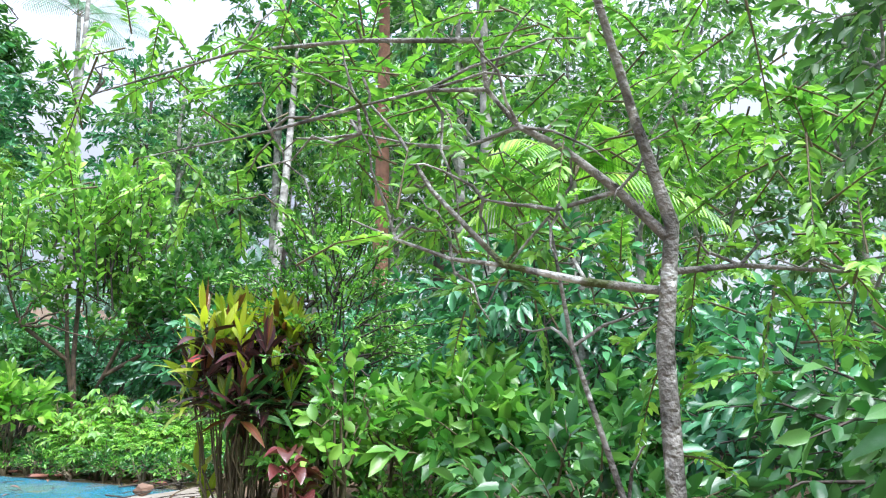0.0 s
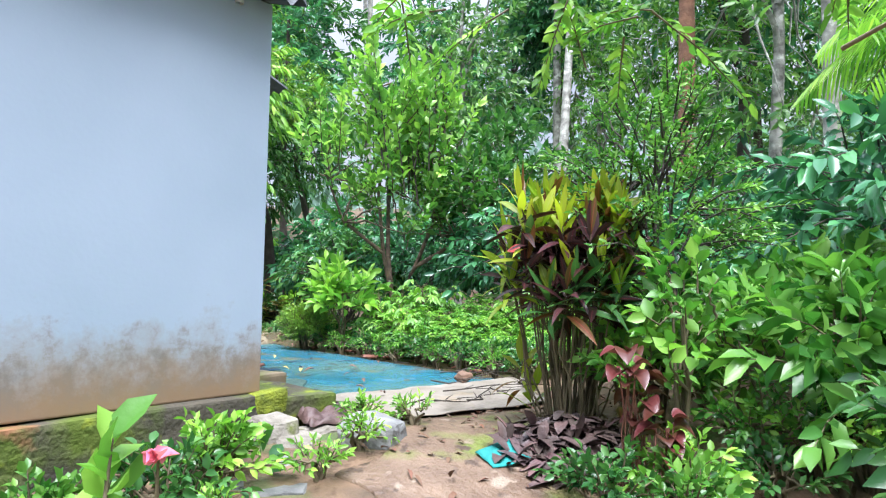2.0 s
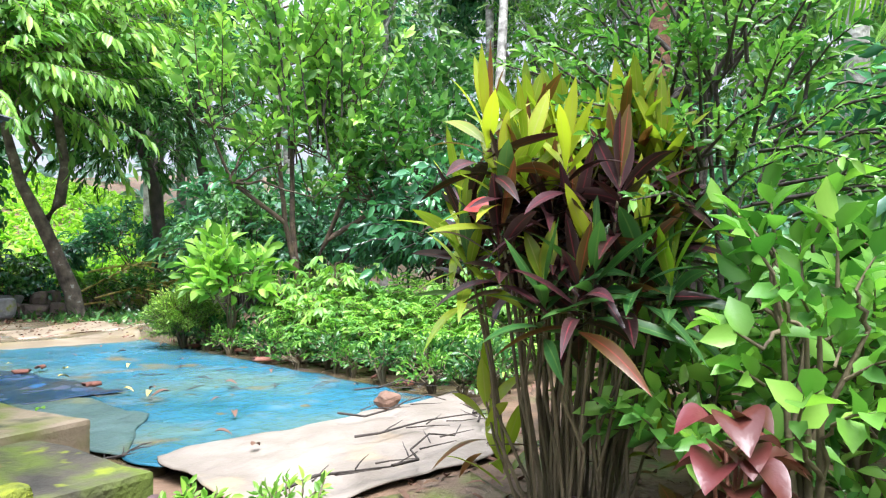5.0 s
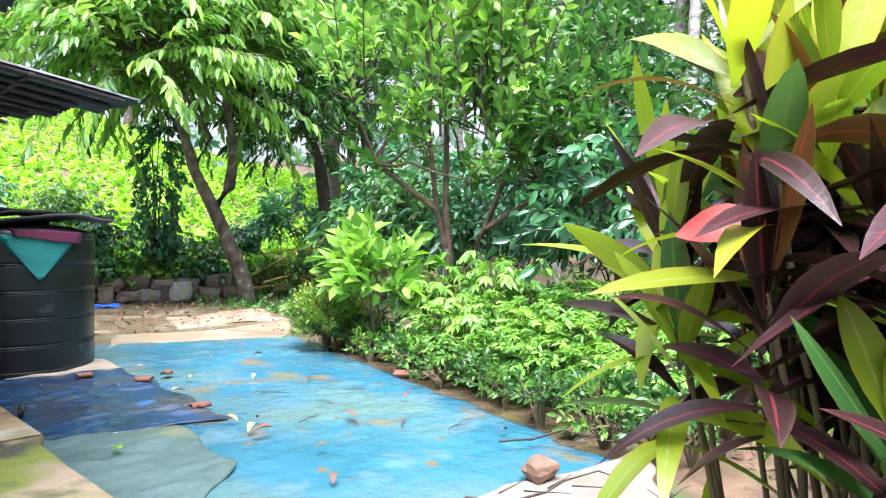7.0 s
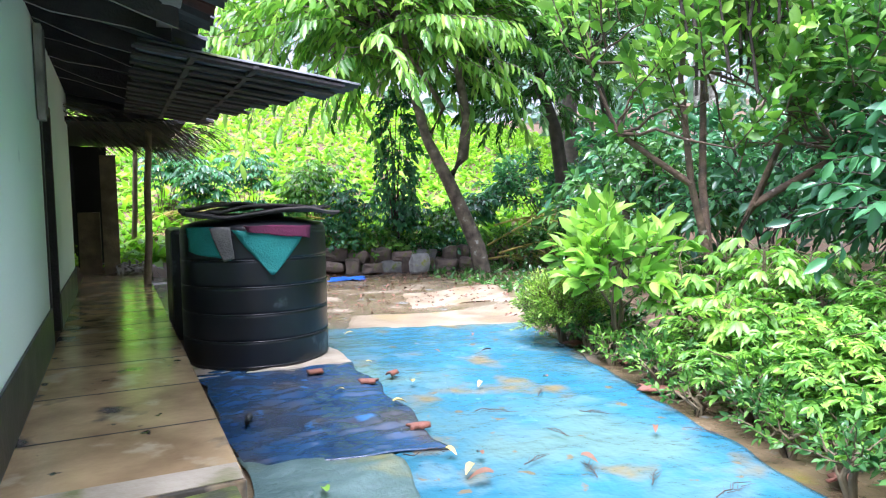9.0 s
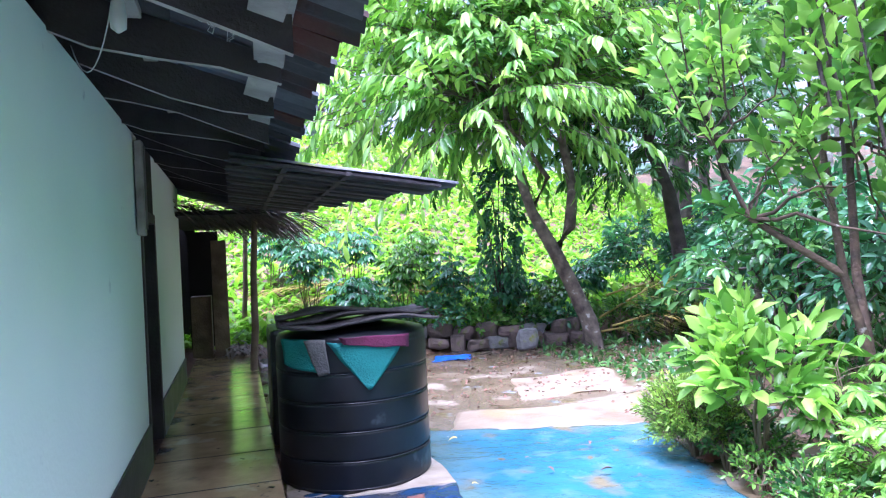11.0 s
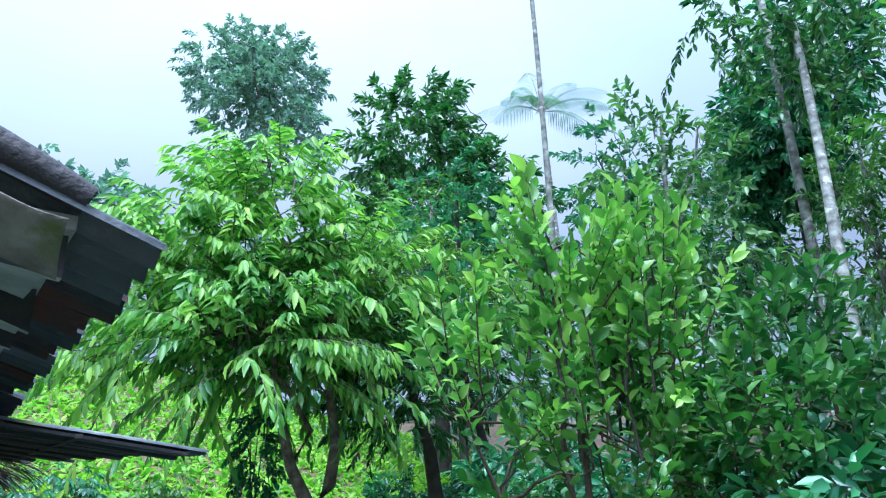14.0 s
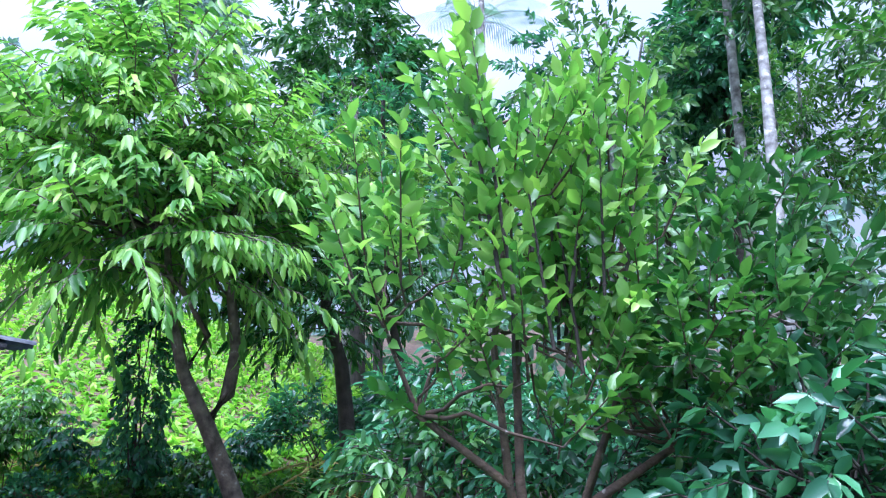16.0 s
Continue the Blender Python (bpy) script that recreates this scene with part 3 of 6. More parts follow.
wall_box("wall_north", (-6.3, 13.8, 0.25), (-0.0, 14.0, 2.95), M_DARK, "kitchen wall, unlit dark put into its colour")

plinth = tagged(boxpart("plinth", (-6.6, -0.10, -0.7), (0.02, 0.3, 0.246), M_MOSS, None, "", 0.02, 0.02, 12), "dark mossy masonry plinth under the end wall", "plinth", kind="structure")
step_block = tagged(boxpart("step_block", (-0.02, -0.06, -0.5), (0.68, 0.86, 0.20), M_MOSS, None, "", 0.03, 0.02, 8), "mossy cement block at the veranda's end", "step", kind="structure")
boxpart("moss", (-0.12, -0.11, 0.10), (0.16, 0.05, 0.262), M_MOSSTOP, step_block, "bright yellow-green moss cushion", 0.04, 0.035, 8)
veranda = tagged(boxpart("veranda_floor", (0.0, 1.98, -0.3), (1.03, 13.8, 0.25), M_FLOOR, None, "", 0.012), "wet brown oxide veranda floor reflecting the yard", "floor", kind="structure")
tagged(boxpart("veranda_end", (0.0, 0.86, -0.3), (0.99, 1.978, 0.236), M_MOSSCEM, None, "", 0.03, 0.012, 10), "mossy worn cement end of the veranda", "floor", kind="structure")
boxpart("edge_strip", (0.05, 1.985, 0.251), (1.02, 2.20, 0.257), M_CEMENT, veranda, "worn cement strip", 0.003, 0.004, 4)
for k in range(11):
    boxpart("joint", (0.022, 2.95 + k * 0.92, 0.2505), (1.025, 2.962 + k * 0.92, 0.2525), M_DARK, veranda, "dark scored joint", 0.0005)
skirt = boxpart("baseboard", (0.002, 0.86, 0.252), (0.020, 5.66, 0.61), M_SKIRT, None, "", 0.004)
tagged(skirt, "black painted skirting along the veranda wall", "skirting", kind="structure")
tagged(boxpart("baseboard_2", (0.002, 6.68, 0.252), (0.020, 9.9, 0.61), M_SKIRT, None, "", 0.004), "black painted skirting beyond the doorway", "skirting", kind="structure")
door = thing("door_1", -0.1, 6.17, 0.25, "dark timber door frame with an unlit opening", "doorway", kind="structure")
for lo, hi in (((-0.09, -0.52, 0.0), (0.115, -0.43, 2.2)), ((-0.09, 0.43, 0.0), (0.115, 0.515, 2.2)), ((-0.09, -0.43, 2.1), (0.115, 0.43, 2.2))):
    boxpart("frame", lo, hi, M_BOARD, door, "", 0.008)
# added black panel that paints the opening's darkness
boxpart("opening_shade", (-0.06, -0.42, 0.02), (-0.02, 0.42, 2.08), M_DARK, door, "black panel added as the dark of the unlit opening", 0.006)

# white folded board hung on the wall
board = thing("wall_board", 0.03, 5.45, 2.2, "narrow whitewashed board hanging on the wall", "board")
boxpart("plank", (-0.02, -0.07, 0.0), (0.04, 0.07, 0.78), M_PALEWOOD, board, "", 0.01)
boxpart("strip", (0.042, -0.015, 0.05), (0.056, 0.015, 0.74), M_GREYCLOTH, board, "dark strip", 0.003)


def corrugated(x0, x1, along, y0, y1, z0, z1, pitch, depth, material, name, parent, label="", axis_x=True, thick=0.012, seed=0.0):
    """A corrugated sheet; the waves cross the slope's direction."""
    nw, ns = max(8, int(abs(x1 - x0) / pitch * 8)), along
    V = []
    for side in (0, 1):
        for j in range(ns + 1):
            v = j / ns
            for i in range(nw + 1):
                u = i / nw
                a = x0 + (x1 - x0) * u
                wv = depth * math.sin(2 * math.pi * (a - x0) / pitch)
                e = 0.03 * noise.noise((a * 2.0 + seed, v * 3, seed)) if v in (0, 1) else 0.0
                b = y0 + (y1 - y0) * v + e
                z = z0 + (z1 - z0) * v + wv + 0.015 * noise.noise((a * 1.2, b * 1.2, seed)) - side * thick
                V.append((a, b, z) if axis_x else (b, a, z))
    w, m = nw + 1, (nw + 1) * (ns + 1)
    i, j = np.meshgrid(np.arange(ns), np.arange(nw), indexing="ij")
    F = np.stack([i * w + j, i * w + j + 1, (i + 1) * w + j + 1, (i + 1) * w + j], -1).reshape(-1, 4)
    R = []
    for k in range(nw):
        R += [(k, m + k, m + k + 1, k + 1), (ns * w + k, ns * w + k + 1, m + ns * w + k + 1, m + ns * w + k)]
    for k in range(ns):
        R += [(k * w, (k + 1) * w, m + (k + 1) * w, m + k * w), (k * w + nw, m + k * w + nw, m + (k + 1) * w + nw, (k + 1) * w + nw)]
    return apart_mesh(name, mesh_from(name, np.array(V), np.concatenate([F, F + m, np.array(R)]), material, True), parent, label)


roof = thing("roof", 0, 0, 0, "old mossy corrugated sheets and dark clay tiles on timber rafters", "roof", kind="structure")
for k in range(7):
    corrugated(-6.8 + k * 1.0, -5.75 + k * 1.0 if k < 6 else 0.10, 6, -0.24, 1.9, 2.95, 3.55, 0.20, 0.045, M_ROOF, "roof_sheet", roof, "weathered grey corrugated sheet with moss", seed=k * 3.0, thick=0.03)
# slope over the veranda: tile courses from the eave up to the ridge
EAVE_X, EAVE_Z, SLOPE = 1.27, 2.90, 0.31
for row in range(11):
    y0 = 1.30 + row * 0.34
    for col in range(6):
        xa, xb = EAVE_X - col * 0.72, EAVE_X - col * 0.72 - 0.78
        za, zb = EAVE_Z + col * 0.72 * SLOPE, EAVE_Z + (col * 0.72 + 0.78) * SLOPE
        corrugated(y0, y0 + 0.36, 2, xa + 0.035 * ((row * 7 + col * 3) % 5 - 2) * (0.6 if row else 0), xb, za, zb + 0.02, 0.17, 0.022, M_TILE if col == 0 and row in (2, 3, 5, 8) else M_ROOF, "roof_tile", roof, axis_x=False, thick=0.018, seed=row * 1.7 + col)
corrugated(1.36, 13.6, 4, -2.9, -6.8, EAVE_Z + 4.17 * SLOPE, 2.95, 0.19, 0.03, M_ROOF, "roof_sheet", roof, "back slope", axis_x=False)
corrugated(4.9, 13.6, 3, 1.3, -2.9, EAVE_Z - 0.05, EAVE_Z + 4.1 * SLOPE, 0.19, 0.03, M_ROOF, "roof_sheet", roof, axis_x=False)
for k, yy in enumerate((1.42, 2.08, 2.78, 3.5, 4.2, 4.9, 5.6, 6.3, 7.0, 7.8, 8.6, 9.6)):
    bm = bmesh.new()
    top, bot = [], []
    for i in range(13):
        u = i / 12
        x = 1.02 - u * 3.4
        z = EAVE_Z - 0.045 + (EAVE_X - x) * SLOPE
        deep = 0.15 + 0.035 * math.sin(u * 15 + k * 2.0) * (u < 0.42) + 0.05 * min(1, u * 4)
        for s, lst in ((0, top), (-deep, bot)):
            lst.append((bm.verts.new((x, yy - 0.022, z + s)), bm.verts.new((x, yy + 0.022, z + s))))
    for a in range(12):
        bm.faces.new((top[a][0], top[a + 1][0], top[a + 1][1], top[a][1]))
        bm.faces.new((bot[a][0], bot[a][1], bot[a + 1][1], bot[a + 1][0]))
        bm.faces.new((top[a][0], bot[a][0], bot[a + 1][0], top[a + 1][0]))
        bm.faces.new((top[a][1], top[a + 1][1], bot[a + 1][1], bot[a][1]))
    bm.faces.new((top[0][0], top[0][1], bot[0][1], bot[0][0]))
    bm.faces.new((top[12][0], bot[12][0], bot[12][1], top[12][1]))
    raf = part("rafter", bm, M_BOARD, roof, "dark rafter with a wavy lower edge")
    raf.data.materials.append(M_PALEWOOD)
    for q in range(12):
        raf.data.polygons[q * 4 + 1].material_index = 1
for xx, w in ((0.97, 0.12), (0.36, 0.075), (-0.3, 0.06)):
    z = EAVE_Z + (EAVE_X - xx) * SLOPE
    boxpart("batten", (xx - w / 2, 1.34, z - 0.085), (xx + w / 2, 5.2, z - 0.04), M_PALEWOOD, roof, "whitewashed batten", 0.004)
# end of the roof: ridge caps and sacking on the verge
for k in range(4):
    v, f = tube([(bend((1.05 - k * 0.42, 1.33, EAVE_Z + (0.22 + k * 0.42) * SLOPE + 0.03), (0.58 - k * 0.42, 1.33, EAVE_Z + (0.69 + k * 0.42) * SLOPE + 0.06), 0.01, 0), np.linspace(0.045, 0.065, 7))], 10)
    apart_mesh("ridge_tile", mesh_from("ridge_tile", v, f, M_BOARD, True), roof, "rounded clay ridge tile")
for k, (yy, ln) in enumerate(((1.75, 0.5), (2.43, 0.45), (3.14, 0.45), (3.85, 0.4))):
    bm = bmesh.new()
    box(bm, -0.07, -ln / 2, -0.012, 0.07, ln / 2, 0.012, 0.004)
    ob = part("soffit_board", bm, M_PALEWOOD, roof, "pale weathered board between the rafters")
    ob.matrix_basis = pose(0.93 + 0.02 * (k % 2), yy, EAVE_Z - 0.015, 0, 17, 3 - 5 * (k % 2))
# low corrugated sheets that run out over the yard
canopy = thing("canopy", 0, 0, 0, "low dark corrugated sheets leaning out over the tank", "canopy", kind="structure")
for k in range(10):
    a = 4.55 + k * 0.44
    xo = max(1.72, 2.50 - 0.10 * k) + 0.07 * math.sin(k * 2.3)
    corrugated(a, a + 0.50, 6, xo, 0.75, 2.50 + (2.50 - xo) * 0.14, 2.74 + 0.012 * (k % 2), 0.125, 0.016, M_ROOF, "canopy_sheet", canopy, axis_x=False, seed=k * 2.1, thick=0.008)
for k in range(13):
    y, reach = 4.62 + k * 0.34, max(1.60, 2.36 - 0.06 * k + 0.08 * math.sin(k * 1.9))
    bm = bmesh.new()
    box(bm, 0.70 - reach, -0.06, -0.012, 0.0, 0.06, 0.012, 0.004)
    ob = part("board", bm, (M_BOARD, M_BARKLID)[k % 2], canopy, "dark weathered board")
    ob.matrix_basis = pose(reach, y, 2.455 + (2.50 - reach) * 0.14 - 0.012 * (k % 2), 0, 8.0, 1.5 * math.sin(k * 3.1))
for xx in (1.15, 1.62):
    zz = 2.50 + (2.46 - xx) * 0.14
    boxpart("purlin", (xx - 0.025, 4.55, zz - 0.055), (xx + 0.025, 8.9, zz - 0.024), M_BOARD, canopy, "", 0.004)
# thatch and kitchen lean-to at the far end
lean = thing("lean_to", 0.0, 9.9, 0.25, "lean-to with palm thatch on rough poles, its inner shade painted near-black", "lean-to")
rng = np.random.default_rng(41)
P = np.column_stack([rng.uniform(-0.2, 1.75, 900), rng.uniform(-0.9, 4.2, 900), np.zeros(900)])
P[:, 2] = 2.55 - (P[:, 0] + 0.2) * 0.12 + rng.normal(0, 0.04, 900)
v, f = blades(P, np.column_stack([rng.uniform(0.4, 1, 900), rng.normal(0, 0.5, 900), rng.normal(-0.15, 0.15, 900)]), rng.uniform(0.3, 0.75, 900), 0.03, rng, 0.25, 3)
apart_mesh("thatch", mesh_from("thatch", v, f, M_THATCH), lean, "ragged dry palm-leaf thatch")
# near-black underside: shade below the thatch put into the colour
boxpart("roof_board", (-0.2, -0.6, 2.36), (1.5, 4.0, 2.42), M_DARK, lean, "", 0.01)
for x, y in ((0.86, 4.5), (0.95, 0.6)):
    v, f = tube([(bend((x, y, -0.25), (x + 0.12, y - 0.25, 2.45), 0, 0.012, 7, rng), np.linspace(0.06, 0.045, 7))], 8)
    apart_mesh("post", mesh_from("post", v, f, M_WOOD, True), lean, "rough grey timber post")
# black screen added for the dark depth of the lean-to
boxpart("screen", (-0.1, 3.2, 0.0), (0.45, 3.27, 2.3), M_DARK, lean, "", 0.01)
boxpart("plank_door", (0.34, 2.4, 0.0), (0.60, 2.46, 2.1), M_WOOD, lean, "upright brown plank", 0.01)
boxpart("ledge", (-0.05, 2.6, 0.0), (0.3, 3.1, 1.1), M_WOOD, lean, "", 0.01)

# pipe and cloth on the roof corner
pipe = thing("vent_pipe", -0.30, -0.02, 3.0, "white plastic pipe tied with teal cloth", "pipe")
v, f = tube([([(0, 0, -0.15), (0.01, 0, 0.2), (0.02, 0.0, 0.75)], (0.028, 0.028, 0.028))], 12)
apart_mesh("pipe", mesh_from("pipe", v, f, M_PVC, True), pipe)
bm = bmesh.new()
bmesh.ops.create_uvsphere(bm, u_segments=16, v_segments=12, radius=0.07)
for q in bm.verts:
    q.co = Vector((q.co.x, q.co.y, q.co.z * 1.6 + 0.35)) + noise.noise_vector(q.co * 22) * 0.03
part("cloth_knot", bm, M_TEAL, pipe, "knotted teal cloth", True)

# ---------------------------------------------------------------- water tank
tank = thing("water_tank", 1.72, 5.46, 0.03, "large black ribbed plastic water tank on the yard", "water tank")
prof = [(0.0, 0.0), (0.63, 0.0), (0.655, 0.02)]
for k in range(5):
    z = 0.05 + k * 0.235
    prof += [(0.659, z), (0.661, z + 0.008), (0.661, z + 0.016), (0.661, z + 0.190), (0.661, z + 0.198), (0.659, z + 0.205), (0.654, z + 0.212), (0.654, z + 0.228)]
prof += [(0.655, 1.23), (0.635, 1.27), (0.48, 1.31), (0.28, 1.33), (0.27, 1.37), (0.0, 1.375)]
seg = 64
V = np.array([(r * math.cos(a), r * math.sin(a), z) for r, z in prof for a in np.linspace(0, 2 * math.pi, seg, endpoint=False)])
i, j = np.meshgrid(np.arange(len(prof) - 1), np.arange(seg), indexing="ij")
F = np.stack([i * seg + j, i * seg + (j + 1) % seg, (i + 1) * seg + (j + 1) % seg, (i + 1) * seg + j], -1).reshape(-1, 4)
tbody = apart_mesh("body", mesh_from("body", V, F, M_TANK, True), tank)
for k in range(5):
    ring = np.array([(0.660 * math.cos(q), 0.660 * math.sin(q), 0.270 + k * 0.235 if k < 4 else 0.05) for q in np.linspace(0, 2 * math.pi, 49)])
    v, f = tube([(ring, np.full(49, 0.006))], 6)
    apart_mesh("rib", mesh_from("rib", v, f, M_TANK, True), tbody, "raised moulded rib")
tank_base = tagged(boxpart("tank_base", (1.08, 4.76, 0.0), (2.44, 6.16, 0.055), M_CEMENT, None, "", 0.02, 0.03, 8), "rough pale cement pad under the water tank", "pad")


def draped(name, corners, label, material, seed, wrap=0.0, nseg=10, category="cloth"):
    """A small cloth between four corners, with creases."""
    a, b, c, d = (Vector(p) for p in corners)
    bm = bmesh.new()
    grid = []
    for j in range(nseg + 1):
        row = []
        for i in range(nseg + 1):
            u, w = i / nseg, j / nseg
            p = (a * (1 - u) + b * u) * (1 - w) + (d * (1 - u) + c * u) * w
            p = p + noise.noise_vector(p * 5 + Vector((seed, 0, 0))) * 0.018
            if wrap:
                out = Vector((p.x - 1.72, p.y - 5.46, 0))
                p += out.normalized() * max(0.0, wrap - out.length)
            row.append(bm.verts.new(p))
        grid.append(row)
    for j in range(nseg):
        for i in range(nseg):
            bm.faces.new((grid[j][i], grid[j][i + 1], grid[j + 1][i + 1], grid[j + 1][i]))
    ob = part(name, bm, material, None, "", True)
    s = ob.modifiers.new("thick", "SOLIDIFY")
    s.thickness = 0.005
    return tagged(ob, label, category)


def on_tank(a, z, r=0.68):
    return (1.72 + r * math.cos(radians(a)), 5.46 + r * math.sin(radians(a)), 0.03 + z)


draped("cloth", (on_tank(271, 0.84), on_tank(273, 0.84), on_tank(300, 1.21), on_tank(244, 1.24)), "teal cloth corner hanging over the tank", M_TEAL, 1.0, 0.676)
draped("cloth", (on_tank(256, 1.215, 0.70), on_tank(302, 1.15, 0.70), on_tank(304, 1.27, 0.69), on_tank(252, 1.27, 0.69)), "maroon cloth laid over the tank's rim", M_PURPLE, 2.0, 0.69)
draped("cloth", (on_tank(205, 1.05), on_tank(243, 0.98), on_tank(240, 1.26), on_tank(203, 1.26)), "dark teal cloth draped on the tank's side", M_TEAL, 3.0, 0.676)
draped("cloth", (on_tank(238, 0.97, 0.695), on_tank(246, 0.99, 0.695), on_tank(244, 1.26, 0.695), on_tank(228, 1.26, 0.695)), "grey sack strip hanging on the tank", M_GREYCLOTH, 4.0, 0.69)
for k, (y0, z0, ln) in enumerate(((5.04, 1.40, 1.32), (5.28, 1.43, 1.28), (5.51, 1.45, 1.3))):
    bm = bmesh.new()
    bmesh.ops.create_grid(bm, x_segments=26, y_segments=5, size=0.5)
    for q in bm.verts:
        u = q.co.x
        q.co = Vector((1.72 + u * ln, y0 + q.co.y * 0.33, z0 + 0.03 * math.sin(u * 7 + k * 1.3) + (0.10 * max(0, u - 0.1) if k == 1 else 0.0) + 0.05 * abs(q.co.y) + 0.02 * noise.noise(q.co * 6)))
    ob = part("cover_sheet", bm, M_BARKLID, None, "", True)
    ob.modifiers.new("thick", "SOLIDIFY").thickness = 0.022
    tagged(ob, "weathered dark bark-like sheet covering the water tank", "sheet", "sheets on the tank")
cistern = tagged(boxpart("cistern", (1.06, 6.65, 0.02), (1.75, 7.5, 1.22), M_TANK, None, "", 0.05), "dark square tank standing behind the round one", "tank")

# ---------------------------------------------------------------- trees and shrubs in the yard
weeper = crown_tree("weeping_tree", (7.25, 11.03, 0.0), "small leaning tree with drooping lime-green young leaves", "tree",
    [([(0, 0, -0.2), (-0.15, -0.02, 0.5), (-0.55, -0.1, 1.3), (-0.85, -0.15, 1.85), (-1.3, -0.2, 2.6), (-1.6, -0.25, 3.5), (-1.7, -0.1, 4.6)], (0.19, 0.165, 0.14, 0.13, 0.10, 0.08, 0.05)),
     ([(-0.85, -0.15, 1.85), (-0.55, -0.2, 2.3), (-0.50, -0.3, 3.0), (-0.65, -0.3, 3.8), (-0.9, -0.4, 5.0)], (0.12, 0.115, 0.10, 0.08, 0.05)),
     ([(-1.3, -0.2, 2.6), (-1.0, -0.3, 3.2), (-1.6, -0.5, 3.9)], (0.06, 0.05, 0.04))],
    [((-2.1, 0.3, 6.2), (1.7, 1.5, 1.9), 180), ((-0.9, -0.4, 5.0), (1.3, 1.4, 1.4), 85, L_FRESHLIME), ((-3.4, 0.8, 4.8), (1.3, 1.2, 1.1), 100), ((-1.9, 0.1, 7.6), (0.9, 0.9, 1.2), 55), ((-2.2, -0.9, 4.5), (1.7, 0.8, 0.9), 75, L_FRESHLIME), ((-1.6, 0.2, 4.9), (1.6, 1.3, 1.2), 90, L_FRESH), ((-3.2, 0.3, 6.2), (1.0, 1.0, 0.9), 50), ((-0.5, -0.6, 6.2), (0.9, 0.9, 0.9), 50)],
    L_LIME, M_BARK, 5, leaf=0.29, width=0.085, per=18, length=1.2, arch=0.34, angle=1.0, hang=0.75, flat=0.9, up=0.45, first=0.08, ranks=True)
mango = crown_tree("small_mango_tree", (9.6, 11.4, 0.1), "small tree with dense mid-green narrow leaves", "tree",
    [([(0, 0, -0.2), (-0.1, 0, 1.4), (-0.4, -0.1, 2.8), (-0.8, -0.1, 3.8), (-0.9, -0.1, 4.8)], (0.2, 0.17, 0.14, 0.11, 0.05)), ([(0.8, -0.6, -0.2), (0.85, -0.5, 1.6), (0.7, -0.5, 3.0), (0.3, -0.4, 4.5)], (0.15, 0.13, 0.10, 0.05))],
    [((-0.9, 0.0, 6.3), (1.9, 1.6, 1.1), 190, L_OLIVE), ((-0.9, 0.0, 5.0), (2.0, 1.6, 1.2), 220), ((0.5, -0.3, 4.6), (1.8, 1.5, 1.4), 190), ((-1.2, -0.3, 3.7), (1.4, 1.0, 0.9), 110), ((1.1, -0.6, 6.0), (1.3, 1.2, 0.9), 90, L_OLIVE)],
    L_MID, M_DARKBARK, 6, leaf=0.20, width=0.055, per=14, length=0.45, arch=0.3, hang=0.35)
guava = crown_tree("guava_shrub", (5.75, 3.75, 0.2), "tall many-stemmed shrub with broad bright green leaves", "shrub",
    [([(0, 0, -0.1), (0.02, 0, 0.6), (-0.25, 0.0, 1.4), (-0.35, 0.05, 2.4), (-0.25, 0.0, 3.4), (-0.15, 0, 4.3)], (0.05, 0.042, 0.034, 0.027, 0.02, 0.01)),
     ([(0.02, 0, 0.5), (0.35, -0.2, 1.2), (0.65, -0.35, 2.0), (0.7, -0.4, 3.0), (0.75, -0.5, 4.0)], (0.04, 0.036, 0.03, 0.022, 0.01)),
     ([(0.0, 0, 0.6), (0.1, 0.2, 1.4), (0.3, 0.4, 2.6), (0.4, 0.3, 3.9)], (0.045, 0.04, 0.03, 0.01)),
     ([(0.35, -0.2, 1.2), (1.0, -0.7, 1.7), (1.4, -1.1, 2.3)], (0.04, 0.03, 0.015)),
     ([(-0.25, 0, 1.4), (-0.8, 0.4, 1.9), (-1.1, 0.5, 2.6)], (0.035, 0.025, 0.012))],
    [((-0.15, 0.0, 3.75), (0.45, 0.5, 0.75), 20), ((0.55, -0.35, 3.2), (0.45, 0.5, 0.75), 18), ((-0.85, 0.45, 2.6), (0.6, 0.55, 0.65), 22), ((0.9, -0.7, 2.2), (0.75, 0.65, 0.6), 26, L_FRESH), ((0.2, 0, 2.0), (0.9, 0.8, 0.7), 30, L_FRESH)],
    L_GUAVA, M_TWIG, 7, leaf=0.15, width=0.08, per=20, length=0.85, arch=0.0, angle=1.2, hang=0.02, flat=0.45, up=1.5, limbs=12)
rng = np.random.default_rng(17)
n = 24
a = rng.uniform(0, 6.28, n)
start = np.column_stack([0.2 + rng.normal(0, 0.42, n), -0.1 + rng.normal(0, 0.38, n), rng.uniform(2.2, 3.2, n)])
v, f, tw = shoots(start, np.column_stack([np.cos(a) * 0.16, np.sin(a) * 0.16, np.ones(n)]), 1.8, 28, 0.185, 0.10, rng, 0.0, 1.05, 0.0, 0.12, 0.5, first=0.1)
apart_mesh("shoot_foliage", mesh_from("shoot_foliage", v, f, L_GUAVA), guava, "broad leaves in ranks up straight young shoots")
v, f = tube(tw, 5)
tagged(apart_mesh("shoot_mass", mesh_from("shoot_mass", v, f, M_DARKBARK), guava), kind="stuff")
